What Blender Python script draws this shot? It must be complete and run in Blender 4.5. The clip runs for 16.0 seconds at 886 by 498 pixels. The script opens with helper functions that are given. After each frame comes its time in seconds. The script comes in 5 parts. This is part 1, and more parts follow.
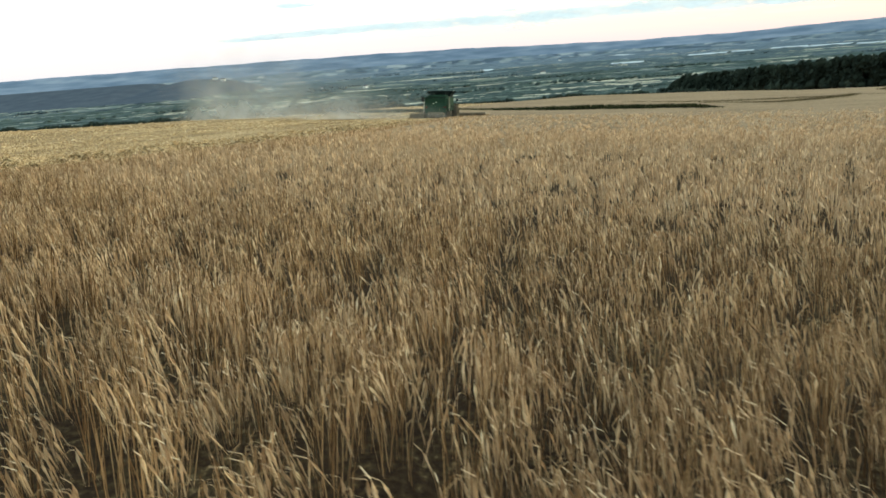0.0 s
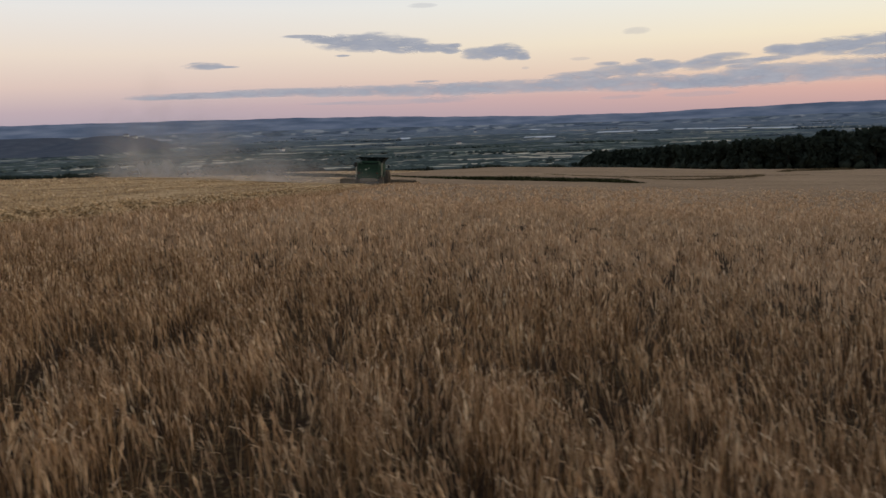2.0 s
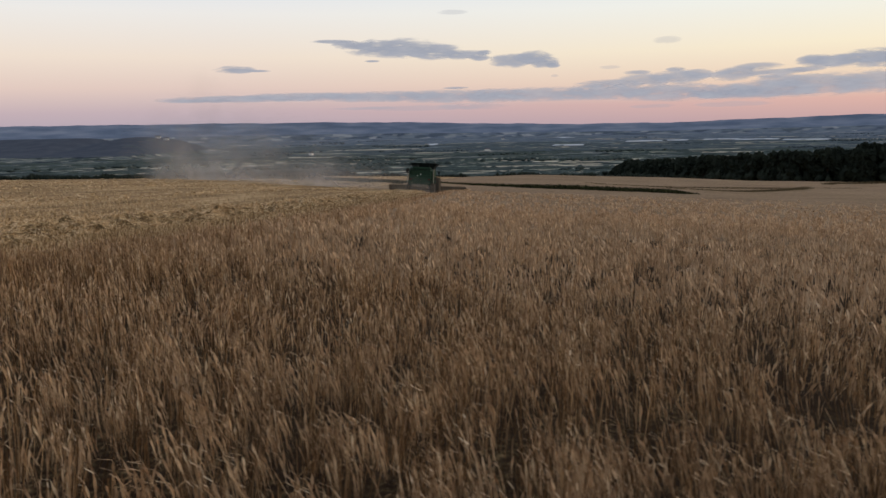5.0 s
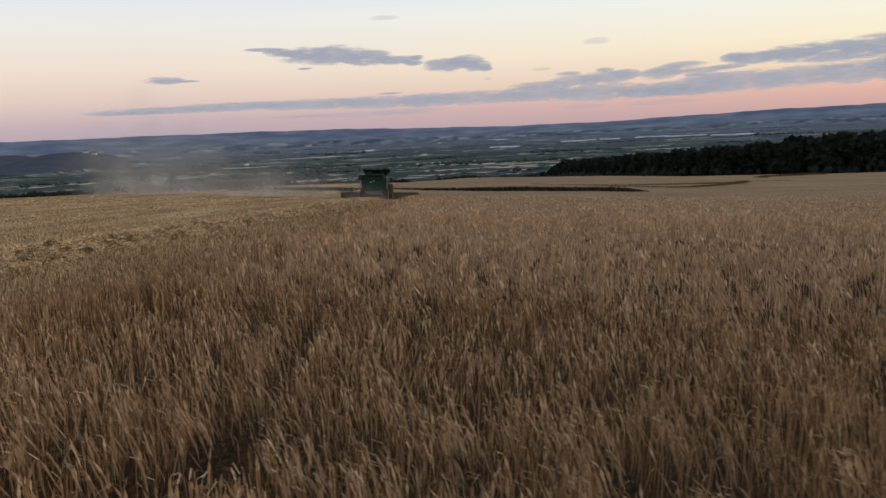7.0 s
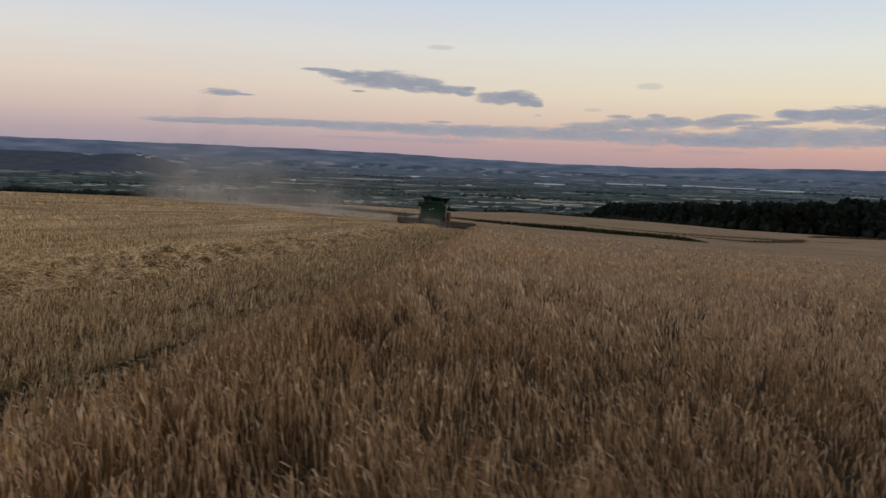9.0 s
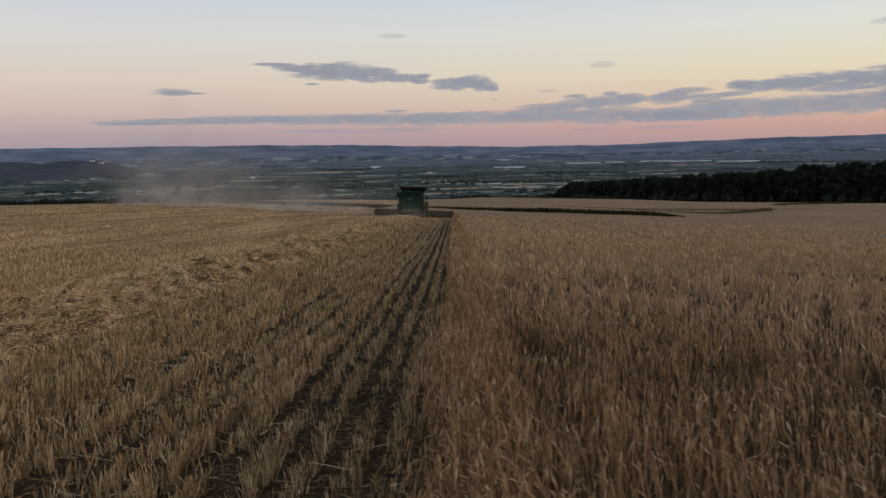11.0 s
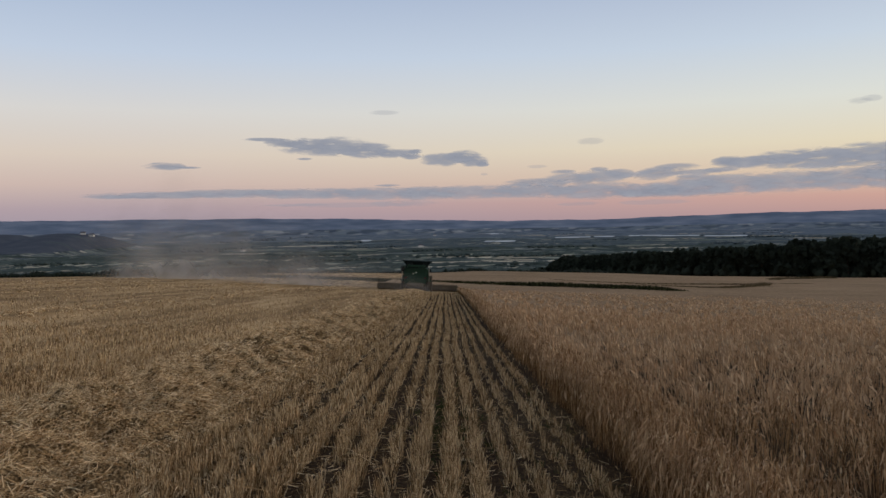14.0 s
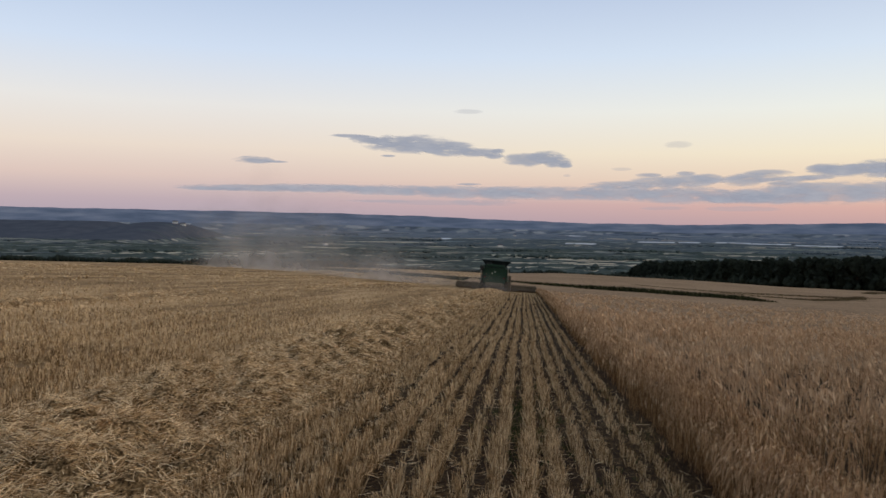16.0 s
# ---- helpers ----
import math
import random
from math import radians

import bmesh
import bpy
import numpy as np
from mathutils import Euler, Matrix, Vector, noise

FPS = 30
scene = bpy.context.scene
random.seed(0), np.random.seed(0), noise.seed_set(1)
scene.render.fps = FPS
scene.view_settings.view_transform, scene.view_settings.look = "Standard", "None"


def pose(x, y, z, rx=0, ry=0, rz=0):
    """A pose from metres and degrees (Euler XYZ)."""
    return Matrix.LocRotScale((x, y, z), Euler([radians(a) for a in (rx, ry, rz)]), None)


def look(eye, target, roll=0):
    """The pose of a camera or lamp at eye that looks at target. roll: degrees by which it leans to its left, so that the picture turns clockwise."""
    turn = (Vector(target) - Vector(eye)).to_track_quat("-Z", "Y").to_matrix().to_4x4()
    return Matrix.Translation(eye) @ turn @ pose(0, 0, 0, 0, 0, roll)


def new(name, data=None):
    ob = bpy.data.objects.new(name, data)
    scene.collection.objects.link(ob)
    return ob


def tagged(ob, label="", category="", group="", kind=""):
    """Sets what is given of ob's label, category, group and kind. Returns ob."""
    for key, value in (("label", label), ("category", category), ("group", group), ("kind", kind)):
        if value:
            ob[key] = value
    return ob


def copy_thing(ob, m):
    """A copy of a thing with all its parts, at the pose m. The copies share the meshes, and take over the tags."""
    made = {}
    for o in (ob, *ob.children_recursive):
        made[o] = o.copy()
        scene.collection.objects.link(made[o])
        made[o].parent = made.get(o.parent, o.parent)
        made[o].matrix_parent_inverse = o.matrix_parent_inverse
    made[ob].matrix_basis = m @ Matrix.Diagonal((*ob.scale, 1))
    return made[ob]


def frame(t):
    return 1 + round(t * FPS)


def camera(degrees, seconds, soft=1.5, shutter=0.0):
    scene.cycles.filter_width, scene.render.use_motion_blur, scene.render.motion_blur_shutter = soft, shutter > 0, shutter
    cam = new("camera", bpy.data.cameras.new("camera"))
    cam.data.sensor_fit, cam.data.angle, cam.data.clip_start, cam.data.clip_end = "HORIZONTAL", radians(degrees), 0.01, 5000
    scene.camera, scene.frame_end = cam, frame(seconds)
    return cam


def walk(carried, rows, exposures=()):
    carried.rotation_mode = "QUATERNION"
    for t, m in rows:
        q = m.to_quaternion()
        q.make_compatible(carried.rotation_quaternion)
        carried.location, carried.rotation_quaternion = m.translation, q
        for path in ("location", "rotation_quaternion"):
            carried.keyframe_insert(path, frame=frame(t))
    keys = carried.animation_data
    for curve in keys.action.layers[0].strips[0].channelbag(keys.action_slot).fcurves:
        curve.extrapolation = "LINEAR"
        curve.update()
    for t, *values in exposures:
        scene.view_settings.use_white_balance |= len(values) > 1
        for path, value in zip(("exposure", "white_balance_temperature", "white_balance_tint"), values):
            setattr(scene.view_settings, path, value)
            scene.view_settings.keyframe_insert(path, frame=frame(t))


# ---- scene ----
rng = np.random.default_rng(7)


def ground_z(x, y):
    """Height of the open ground: a hillside that falls away ahead and to the right, then a wide vale with hills beyond."""
    x, y = np.asarray(x, float), np.asarray(y, float)
    yp = np.maximum(y, 0.0)
    along = np.where(y > 0, -0.060 * yp - 0.6 * (1 - np.exp(-yp / 25.0)), -0.084 * y)
    wide = np.where(x < 0, 36.0, 50.0)
    field = along - 0.058 * wide * np.tanh(x / wide)
    field = field - 0.5 * np.exp(-((x + 4) / 25.0) ** 2 - ((y - 97) / 20.0) ** 2)
    field = field - 2.0 / (1 + np.exp(-(x - 84) / 10.0)) / (1 + np.exp(-(y - 150) / 25.0))
    # the far block of crop lies on a slight swell
    field = field + 2.2 / (1 + np.exp(-(x - 4) / 6.0)) / (1 + np.exp((x - 150) / 18.0)) / (1 + np.exp(-(y - 215) / 28.0))
    r, az = np.hypot(x, y), np.degrees(np.arctan2(x, y))
    front = np.clip((y - 340.0 - np.clip((x - 40) * 3.0, 0, 300)) / 420.0, 0, 1)
    front = front * front * (3 - 2 * front)
    side = np.clip((np.abs(x) - 420.0) / 900.0, 0, 1) * np.clip((y + 600) / 600.0, 0, 1)
    w = np.maximum(front, side * side * (3 - 2 * side))
    vale = -60.0 + 1.2 * np.sin(x / 170.0) * np.sin(y / 230.0)
    # long ridge on the skyline, higher to the left
    far = np.clip((r - 4420.0) / 430.0, 0, 1)
    crest = 60 + np.interp(az, [-60, -30, -14, -12, -8, -4, 0, 4, 12, 16, 22, 30, 60], [50, 46, 43, 38, 34, 24, 13, 4, 4, 13, 27, 30, 34])
    crest = crest + 1.2 * np.sin(az * 0.9 + 1.0) + 1.0 * np.sin(az * 2.3) + 0.6 * np.sin(az * 5.1)
    vale = vale + far * far * (3 - 2 * far) * crest
    # wooded spur on the left
    top = 50 - 13 * np.exp(-((x + 1045) / 38.0) ** 2) - 3 * np.exp(-((x + 905) / 45.0) ** 2)
    spur = top / (1 + np.exp(np.clip((x + 866) / 12.0, -50, 50))) / (1 + np.exp(np.clip((-1800 - x) / 60.0, -50, 50))) * np.exp(-((y - 2020) / 260.0) ** 2)
    vale = vale + spur
    return field * (1 - w) + vale * w


def gz(x, y):
    return float(ground_z(x, y))


# ---- camera: seconds, x, y, lift, pitch, roll, yaw ----
EYE = 1.60
cam = camera(57.95, 16.0, soft=1.5, shutter=0.3)
PATH = [
    (0, 12.88, -5.06, 0.0, -13.59, 4.39, 8.94),
    (0.5, 12.37, -4.94, 0.0, -11.21, 3.55, 6.26),
    (1, 11.88, -4.78, 0.0, -10.21, 3.76, 3.70),
    (1.5, 11.39, -4.59, 0.0, -8.89, 3.32, 2.63),
    (2, 10.82, -4.41, 0.0, -9.18, 1.92, 3.12),
    (2.5, 10.32, -4.23, 0.0, -8.08, 0.69, 4.53),
    (3, 9.84, -4.01, 0.0, -6.90, 0.45, 5.84),
    (3.5, 9.26, -3.77, 0.0, -6.38, 1.01, 6.63),
    (4, 8.70, -3.50, 0.0, -7.46, 0.27, 6.83),
    (6.5, 6.20, -2.57, 0.0, -9.04, 3.21, 1.27),
    (7, 5.74, -2.32, 0.0, -8.49, 2.73, 0.49),
    (7.5, 5.30, -2.08, 0.0, -7.61, 1.40, 0.70),
    (8, 4.76, -1.91, 0.0, -7.50, -0.11, 2.10),
    (8.5, 4.26, -1.75, 0.0, -7.24, -1.48, 3.83),
    (9, 3.65, -1.60, 0.0, -6.33, -2.01, 3.75),
    (11.5, 1.25, -0.63, 0.0, -7.28, 2.32, 0.04),
    (12, 0.82, -0.47, 0.0, -6.40, 3.39, 0.04),
    (12.5, 0.44, -0.32, 0.0, -5.82, 3.44, 0.15),
    (13, 0.19, -0.19, 0.0, -3.88, 3.86, 0.36),
    (13.5, 0.05, -0.06, 0.0, -1.50, 3.05, 0.69),
    (14, 0.00, 0.00, 0.0, -1.92, 0.98, 0.11),
    (14.5, 0.00, 0.00, 0.0, -3.06, 0.00, 0.63),
    (15, 0.00, 0.02, 0.0, -3.52, -0.11, 1.56),
    (15.5, -0.02, -0.02, 0.0, -2.95, -0.29, 3.23),
    (16, -0.05, -0.07, 0.0, -1.97, -0.86, 5.85),
]
walk(cam, [(t, pose(x, y, gz(x, y) + EYE + lift, 90 + pitch, roll, yaw)) for t, x, y, lift, pitch, roll, yaw in PATH],
     exposures=[(0.0, 1.32, 6500, -17), (0.5, 0.84, 6500, -10), (1.0, 0.46, 6050, -5), (1.5, 0.12, 6350, 4), (2.0, 0.05, 6650, 10), (2.5, -0.02, 6650, 10),
                (3.0, -0.25, 6650, 10), (3.5, 0.06, 6650, 10), (4.0, 0.12, 6650, 10), (6.5, 0.11, 6650, 10), (7.0, 0.13, 6650, 10), (7.5, -0.08, 6650, 10), (8.0, 0.0, 6650, 10), (8.5, 0.03, 6650, 10),
                (9.0, -0.12, 6650, 10), (11.5, -0.18, 6650, 10), (12.0, -0.10, 6650, 10), (13.0, 0.0, 6600, 10), (13.5, -0.25, 6600, 10), (14.0, -0.20, 6600, 10), (14.5, -0.02, 6600, 10), (15.0, 0.03, 6600, 10), (15.5, 0.08, 6600, 10), (16.0, 0.06, 6600, 10)])

# ---- world: dusk sky, pink on the horizon, cream above, blue overhead ----
SUN_AZ, SUN_EL = 84.0, 3.0
world = bpy.data.worlds.new("dusk_sky")
scene.world = world
world.use_nodes = True
wn, wl = world.node_tree.nodes, world.node_tree.links
wn.clear()


def ramp_node(nodes, stops):
    node = nodes.new("ShaderNodeValToRGB")
    els = node.color_ramp.elements
    while len(els) > 1:
        els.remove(els[-1])
    els[0].position, els[0].color = stops[0][0], (*stops[0][1], 1)
    for pos, col in stops[1:]:
        e = els.new(pos)
        e.color = (*col, 1)
    return node


w_co = wn.new("ShaderNodeTexCoord")
w_sep = wn.new("ShaderNodeSeparateXYZ")
wl.new(w_co.outputs["Generated"], w_sep.inputs[0])
w_map = wn.new("ShaderNodeMapRange")
w_map.inputs["From Min"].default_value, w_map.inputs["From Max"].default_value = 0.0, 0.5
wl.new(w_sep.outputs["Z"], w_map.inputs["Value"])
# stops: sine of elevation / 0.5
cool = ramp_node(wn, [(0.0, (0.44, 0.385, 0.475)), (0.045, (0.53, 0.43, 0.495)), (0.10, (0.74, 0.585, 0.555)), (0.17, (0.85, 0.735, 0.655)),
                      (0.27, (0.84, 0.825, 0.82)), (0.40, (0.66, 0.77, 0.95)), (0.55, (0.50, 0.62, 0.84)), (1.0, (0.44, 0.50, 0.62))])
warm = ramp_node(wn, [(0.0, (0.57, 0.37, 0.38)), (0.045, (0.73, 0.44, 0.395)), (0.10, (0.86, 0.67, 0.52)), (0.17, (0.94, 0.85, 0.65)),
                      (0.27, (0.88, 0.91, 0.86)), (0.40, (0.70, 0.81, 0.95)), (0.55, (0.54, 0.63, 0.82)), (1.0, (0.46, 0.51, 0.62))])
wl.new(w_map.outputs[0], cool.inputs[0])
wl.new(w_map.outputs[0], warm.inputs[0])
w_side = wn.new("ShaderNodeMapRange")
w_side.inputs["From Min"].default_value, w_side.inputs["From Max"].default_value = -0.35, 0.55
wl.new(w_sep.outputs["X"], w_side.inputs["Value"])
w_mix = wn.new("ShaderNodeMix")
w_mix.data_type = "RGBA"
wl.new(w_side.outputs[0], w_mix.inputs["Factor"])
wl.new(cool.outputs[0], w_mix.inputs["A"])
wl.new(warm.outputs[0], w_mix.inputs["B"])
w_bg = wn.new("ShaderNodeBackground")
wl.new(w_mix.outputs["Result"], w_bg.inputs[0])
w_bg.inputs[1].default_value = 0.88
w_sky = wn.new("ShaderNodeTexSky")
w_sky.sky_type, w_sky.sun_disc = "NISHITA", False
w_sky.sun_elevation, w_sky.sun_rotation = radians(SUN_EL), radians(SUN_AZ)
w_bg2 = wn.new("ShaderNodeBackground")
wl.new(w_sky.outputs[0], w_bg2.inputs[0])
w_bg2.inputs[1].default_value = 0.02
w_add = wn.new("ShaderNodeAddShader")
wl.new(w_bg.outputs[0], w_add.inputs[0])
wl.new(w_bg2.outputs[0], w_add.inputs[1])
w_out = wn.new("ShaderNodeOutputWorld")
wl.new(w_add.outputs[0], w_out.inputs[0])

sun_data = bpy.data.lights.new("sun", "SUN")
sun_data.energy, sun_data.angle, sun_data.color = 0.9, radians(30), (1.0, 0.80, 0.60)
sun = new("sun", sun_data)
sun_dir = Vector((math.sin(radians(SUN_AZ)), math.cos(radians(SUN_AZ)), math.tan(radians(SUN_EL + 10))))
sun.matrix_world = look(sun_dir * 50, (0, 0, 0))


# ---- materials ----
def material(name, stops, scale=3.0, detail=4.0, rough=0.85, island=0.0, bump=0.0, bump_scale=40.0, thin=0.0, metal=0.0, spec=0.04,
             stretch=(1, 1, 1), big=0.0, big_scale=0.25, obj=0.0):
    """Procedural surface: a colour ramp driven by noise, by a slower noise, and per island or per object."""
    m = bpy.data.materials.new(name)
    m.use_nodes = True
    n, l = m.node_tree.nodes, m.node_tree.links
    n.clear()
    out = n.new("ShaderNodeOutputMaterial")
    bs = n.new("ShaderNodeBsdfPrincipled")
    co = n.new("ShaderNodeTexCoord")
    mp = n.new("ShaderNodeMapping")
    mp.inputs["Scale"].default_value = stretch
    l.new(co.outputs["Object"], mp.inputs[0])
    nz = n.new("ShaderNodeTexNoise")
    nz.inputs["Scale"].default_value, nz.inputs["Detail"].default_value = scale, detail
    l.new(mp.outputs[0], nz.inputs["Vector"])
    value = nz.outputs["Fac"]

    def blend(a, b, f):
        mx = n.new("ShaderNodeMix")
        mx.inputs["Factor"].default_value = f
        l.new(a, mx.inputs["A"])
        l.new(b, mx.inputs["B"])
        return mx.outputs["Result"]

    if big:
        nb = n.new("ShaderNodeTexNoise")
        nb.inputs["Scale"].default_value, nb.inputs["Detail"].default_value = big_scale, 3.0
        l.new(mp.outputs[0], nb.inputs["Vector"])
        value = blend(value, nb.outputs["Fac"], big)
    if island:
        g = n.new("ShaderNodeNewGeometry")
        value = blend(value, g.outputs["Random Per Island"], island)
    if obj:
        oi = n.new("ShaderNodeObjectInfo")
        value = blend(value, oi.outputs["Random"], obj)
    rp = ramp_node(n, stops)
    l.new(value, rp.inputs[0])
    l.new(rp.outputs[0], bs.inputs["Base Color"])
    bs.inputs["Roughness"].default_value = rough
    bs.inputs["Metallic"].default_value = metal
    bs.inputs["Specular IOR Level"].default_value = spec
    if bump:
        b2 = n.new("ShaderNodeTexNoise")
        b2.inputs["Scale"].default_value, b2.inputs["Detail"].default_value = bump_scale, 4.0
        l.new(mp.outputs[0], b2.inputs["Vector"])
        bp = n.new("ShaderNodeBump")
        bp.inputs["Strength"].default_value, bp.inputs["Distance"].default_value = bump, 0.05
        l.new(b2.outputs["Fac"], bp.inputs["Height"])
        l.new(bp.outputs[0], bs.inputs["Normal"])
    if thin:
        tr = n.new("ShaderNodeBsdfTranslucent")
        l.new(rp.outputs[0], tr.inputs[0])
        ms = n.new("ShaderNodeMixShader")
        ms.inputs[0].default_value = thin
        l.new(bs.outputs[0], ms.inputs[1])
        l.new(tr.outputs[0], ms.inputs[2])
        l.new(ms.outputs[0], out.inputs[0])
    else:
        l.new(bs.outputs[0], out.inputs[0])
    return m


# Stem colour kept low so the gaps between tufts look shaded.
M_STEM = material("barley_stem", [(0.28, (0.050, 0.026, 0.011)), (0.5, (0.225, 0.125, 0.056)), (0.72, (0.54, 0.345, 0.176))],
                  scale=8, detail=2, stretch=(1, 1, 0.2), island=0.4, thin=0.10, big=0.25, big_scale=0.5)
# The brightest stop paints the glints on a few ears.
M_EAR = material("barley_ear", [(0.29, (0.23, 0.139, 0.072)), (0.50, (0.499, 0.317, 0.173)), (0.62, (0.70, 0.485, 0.282)), (0.72, (0.86, 0.68, 0.44))],
                 scale=8, detail=2, stretch=(1, 1, 0.3), island=0.28, thin=0.12, big=0.45, big_scale=3.2, rough=0.55, spec=0.12)
# Greyer copy of the ear colour for far plants: aerial haze in the tone.
M_EAR_FAR = material("barley_ear_haze_tint", [(0.28, (0.24, 0.150, 0.083)), (0.5, (0.50, 0.328, 0.190)), (0.72, (0.74, 0.53, 0.332))],
                     scale=6.0, detail=2, stretch=(1, 1, 0.3), island=0.26, thin=0.12, big=0.50, big_scale=1.5)
M_STUB = material("stubble_stalk", [(0.24, (0.114, 0.068, 0.030)), (0.5, (0.408, 0.265, 0.131)), (0.76, (0.779, 0.580, 0.342))],
                  scale=1.2, island=0.65, thin=0.1, big=0.3, big_scale=0.4)
M_STRAW = material("loose_straw", [(0.22, (0.15, 0.085, 0.036)), (0.5, (0.60, 0.395, 0.200)), (0.72, (0.92, 0.72, 0.45))],
                   scale=1.2, island=0.65, thin=0.1, big=0.3, big_scale=0.6)
M_CHAFF = material("brown_chaff", [(0.25, (0.07, 0.045, 0.022)), (0.5, (0.17, 0.112, 0.057)), (0.75, (0.36, 0.25, 0.135))],
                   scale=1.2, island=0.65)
# Matted straw; its dark tones paint the shaded hollows under the loose straws.
M_HEAP = material("shaded_packed_straw", [(0.38, (0.040, 0.025, 0.012)), (0.5, (0.17, 0.11, 0.052)), (0.64, (0.52, 0.36, 0.19))],
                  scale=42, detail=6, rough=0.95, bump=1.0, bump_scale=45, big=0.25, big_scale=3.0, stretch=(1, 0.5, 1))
M_SOIL = material("field_soil", [(0.34, (0.022, 0.013, 0.008)), (0.50, (0.040, 0.024, 0.013)), (0.60, (0.075, 0.050, 0.024)), (0.72, (0.26, 0.18, 0.09))],
                  scale=26, detail=8, rough=0.95, bump=0.9, bump_scale=30, big=0.3, big_scale=1.1, stretch=(1.0, 0.6, 1))
M_FARSTUB = material("distant_stubble", [(0.34, (0.140, 0.085, 0.039)), (0.5, (0.313, 0.203, 0.100)), (0.66, (0.508, 0.346, 0.181))],
                     scale=1.6, detail=8, rough=1.0, bump=0.5, bump_scale=6, big=0.6, big_scale=0.5, stretch=(1.0, 0.045, 1))
# Averaged tone: the shade between the ears and some haze are coloured in.
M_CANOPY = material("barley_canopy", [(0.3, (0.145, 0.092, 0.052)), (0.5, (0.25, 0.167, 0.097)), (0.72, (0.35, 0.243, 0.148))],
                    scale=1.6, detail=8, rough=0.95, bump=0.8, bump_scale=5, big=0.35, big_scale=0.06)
M_GRASS = material("rough_grass", [(0.25, (0.022, 0.030, 0.010)), (0.6, (0.055, 0.068, 0.022)), (0.85, (0.12, 0.11, 0.045))],
                   scale=0.8, island=0.5, thin=0.2)
M_STRIP = material("verge_grass", [(0.25, (0.013, 0.015, 0.007)), (0.6, (0.034, 0.038, 0.016)), (0.85, (0.085, 0.080, 0.036))],
                   scale=0.8, island=0.5, thin=0.15)
M_LEAF = material("wood_foliage", [(0.2, (0.018, 0.023, 0.018)), (0.6, (0.028, 0.035, 0.025)), (0.9, (0.040, 0.049, 0.033))],
                  scale=0.4, island=0.5, obj=0.25, thin=0.15)
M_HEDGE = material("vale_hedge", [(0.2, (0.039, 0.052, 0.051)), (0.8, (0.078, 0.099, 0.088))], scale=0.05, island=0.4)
# Paler, bluer copies of the hedge colour, with distance haze mixed in.
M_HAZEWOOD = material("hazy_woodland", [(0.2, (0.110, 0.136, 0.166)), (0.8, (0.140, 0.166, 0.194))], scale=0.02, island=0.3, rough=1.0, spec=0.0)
M_FARWOOD = material("haze_tinted_woodland", [(0.2, (0.070, 0.090, 0.100)), (0.8, (0.105, 0.126, 0.132))], scale=0.02, island=0.3, rough=1.0, spec=0.0)
M_BARK = material("bark", [(0.2, (0.02, 0.016, 0.012)), (0.8, (0.06, 0.046, 0.034))], scale=6, stretch=(1, 1, 0.2), bump=0.5, bump_scale=9)


def cloud_material(name, most, ragged=2.6, fill=-0.50):
    """Evening cloud: slate grey, dissolving to nothing at its ragged edge."""
    m = bpy.data.materials.new(name)
    m.use_nodes = True
    n, l = m.node_tree.nodes, m.node_tree.links
    n.clear()
    uv = n.new("ShaderNodeUVMap")
    ln = n.new("ShaderNodeVectorMath")
    ln.operation = "LENGTH"
    l.new(uv.outputs[0], ln.inputs[0])
    sq = n.new("ShaderNodeMath")
    sq.operation, sq.inputs[1].default_value = "POWER", 2.0
    l.new(ln.outputs["Value"], sq.inputs[0])
    co = n.new("ShaderNodeTexCoord")
    mp = n.new("ShaderNodeMapping")
    mp.inputs["Scale"].default_value = (0.009, 0.003, 0.040)
    l.new(co.outputs["Object"], mp.inputs[0])
    nz = n.new("ShaderNodeTexNoise")
    nz.inputs["Scale"].default_value, nz.inputs["Detail"].default_value, nz.inputs["Roughness"].default_value = 1.0, 6.0, 0.6
    l.new(mp.outputs[0], nz.inputs["Vector"])
    ns = n.new("ShaderNodeMath")
    ns.operation, ns.inputs[1].default_value, ns.inputs[2].default_value = "MULTIPLY_ADD", ragged, fill
    l.new(nz.outputs["Fac"], ns.inputs[0])
    df = n.new("ShaderNodeMath")
    df.operation = "SUBTRACT"
    l.new(ns.outputs[0], df.inputs[0])
    l.new(sq.outputs[0], df.inputs[1])
    mr = n.new("ShaderNodeMapRange")
    mr.interpolation_type = "SMOOTHSTEP"
    mr.inputs["From Min"].default_value, mr.inputs["From Max"].default_value = -0.25, 0.75
    mr.inputs["To Max"].default_value = most
    l.new(df.outputs[0], mr.inputs["Value"])
    rim = n.new("ShaderNodeMapRange")
    rim.interpolation_type = "SMOOTHSTEP"
    rim.inputs["From Min"].default_value, rim.inputs["From Max"].default_value = 1.0, 0.7
    l.new(ln.outputs["Value"], rim.inputs["Value"])
    al = n.new("ShaderNodeMath")
    al.operation = "MULTIPLY"
    l.new(mr.outputs[0], al.inputs[0])
    l.new(rim.outputs[0], al.inputs[1])
    col = ramp_node(n, [(0.3, (0.265, 0.300, 0.385)), (0.7, (0.370, 0.390, 0.455))])
    l.new(nz.outputs["Fac"], col.inputs[0])
    em = n.new("ShaderNodeEmission")
    l.new(col.outputs[0], em.inputs[0])
    tr = n.new("ShaderNodeBsdfTransparent")
    ms = n.new("ShaderNodeMixShader")
    l.new(al.outputs[0], ms.inputs[0])
    l.new(tr.outputs[0], ms.inputs[1])
    l.new(em.outputs[0], ms.inputs[2])
    out = n.new("ShaderNodeOutputMaterial")
    l.new(ms.outputs[0], out.inputs[0])
    return m


M_CLOUD, M_WISP = cloud_material("cloud", 0.92), cloud_material("cloud_wisp", 0.30)
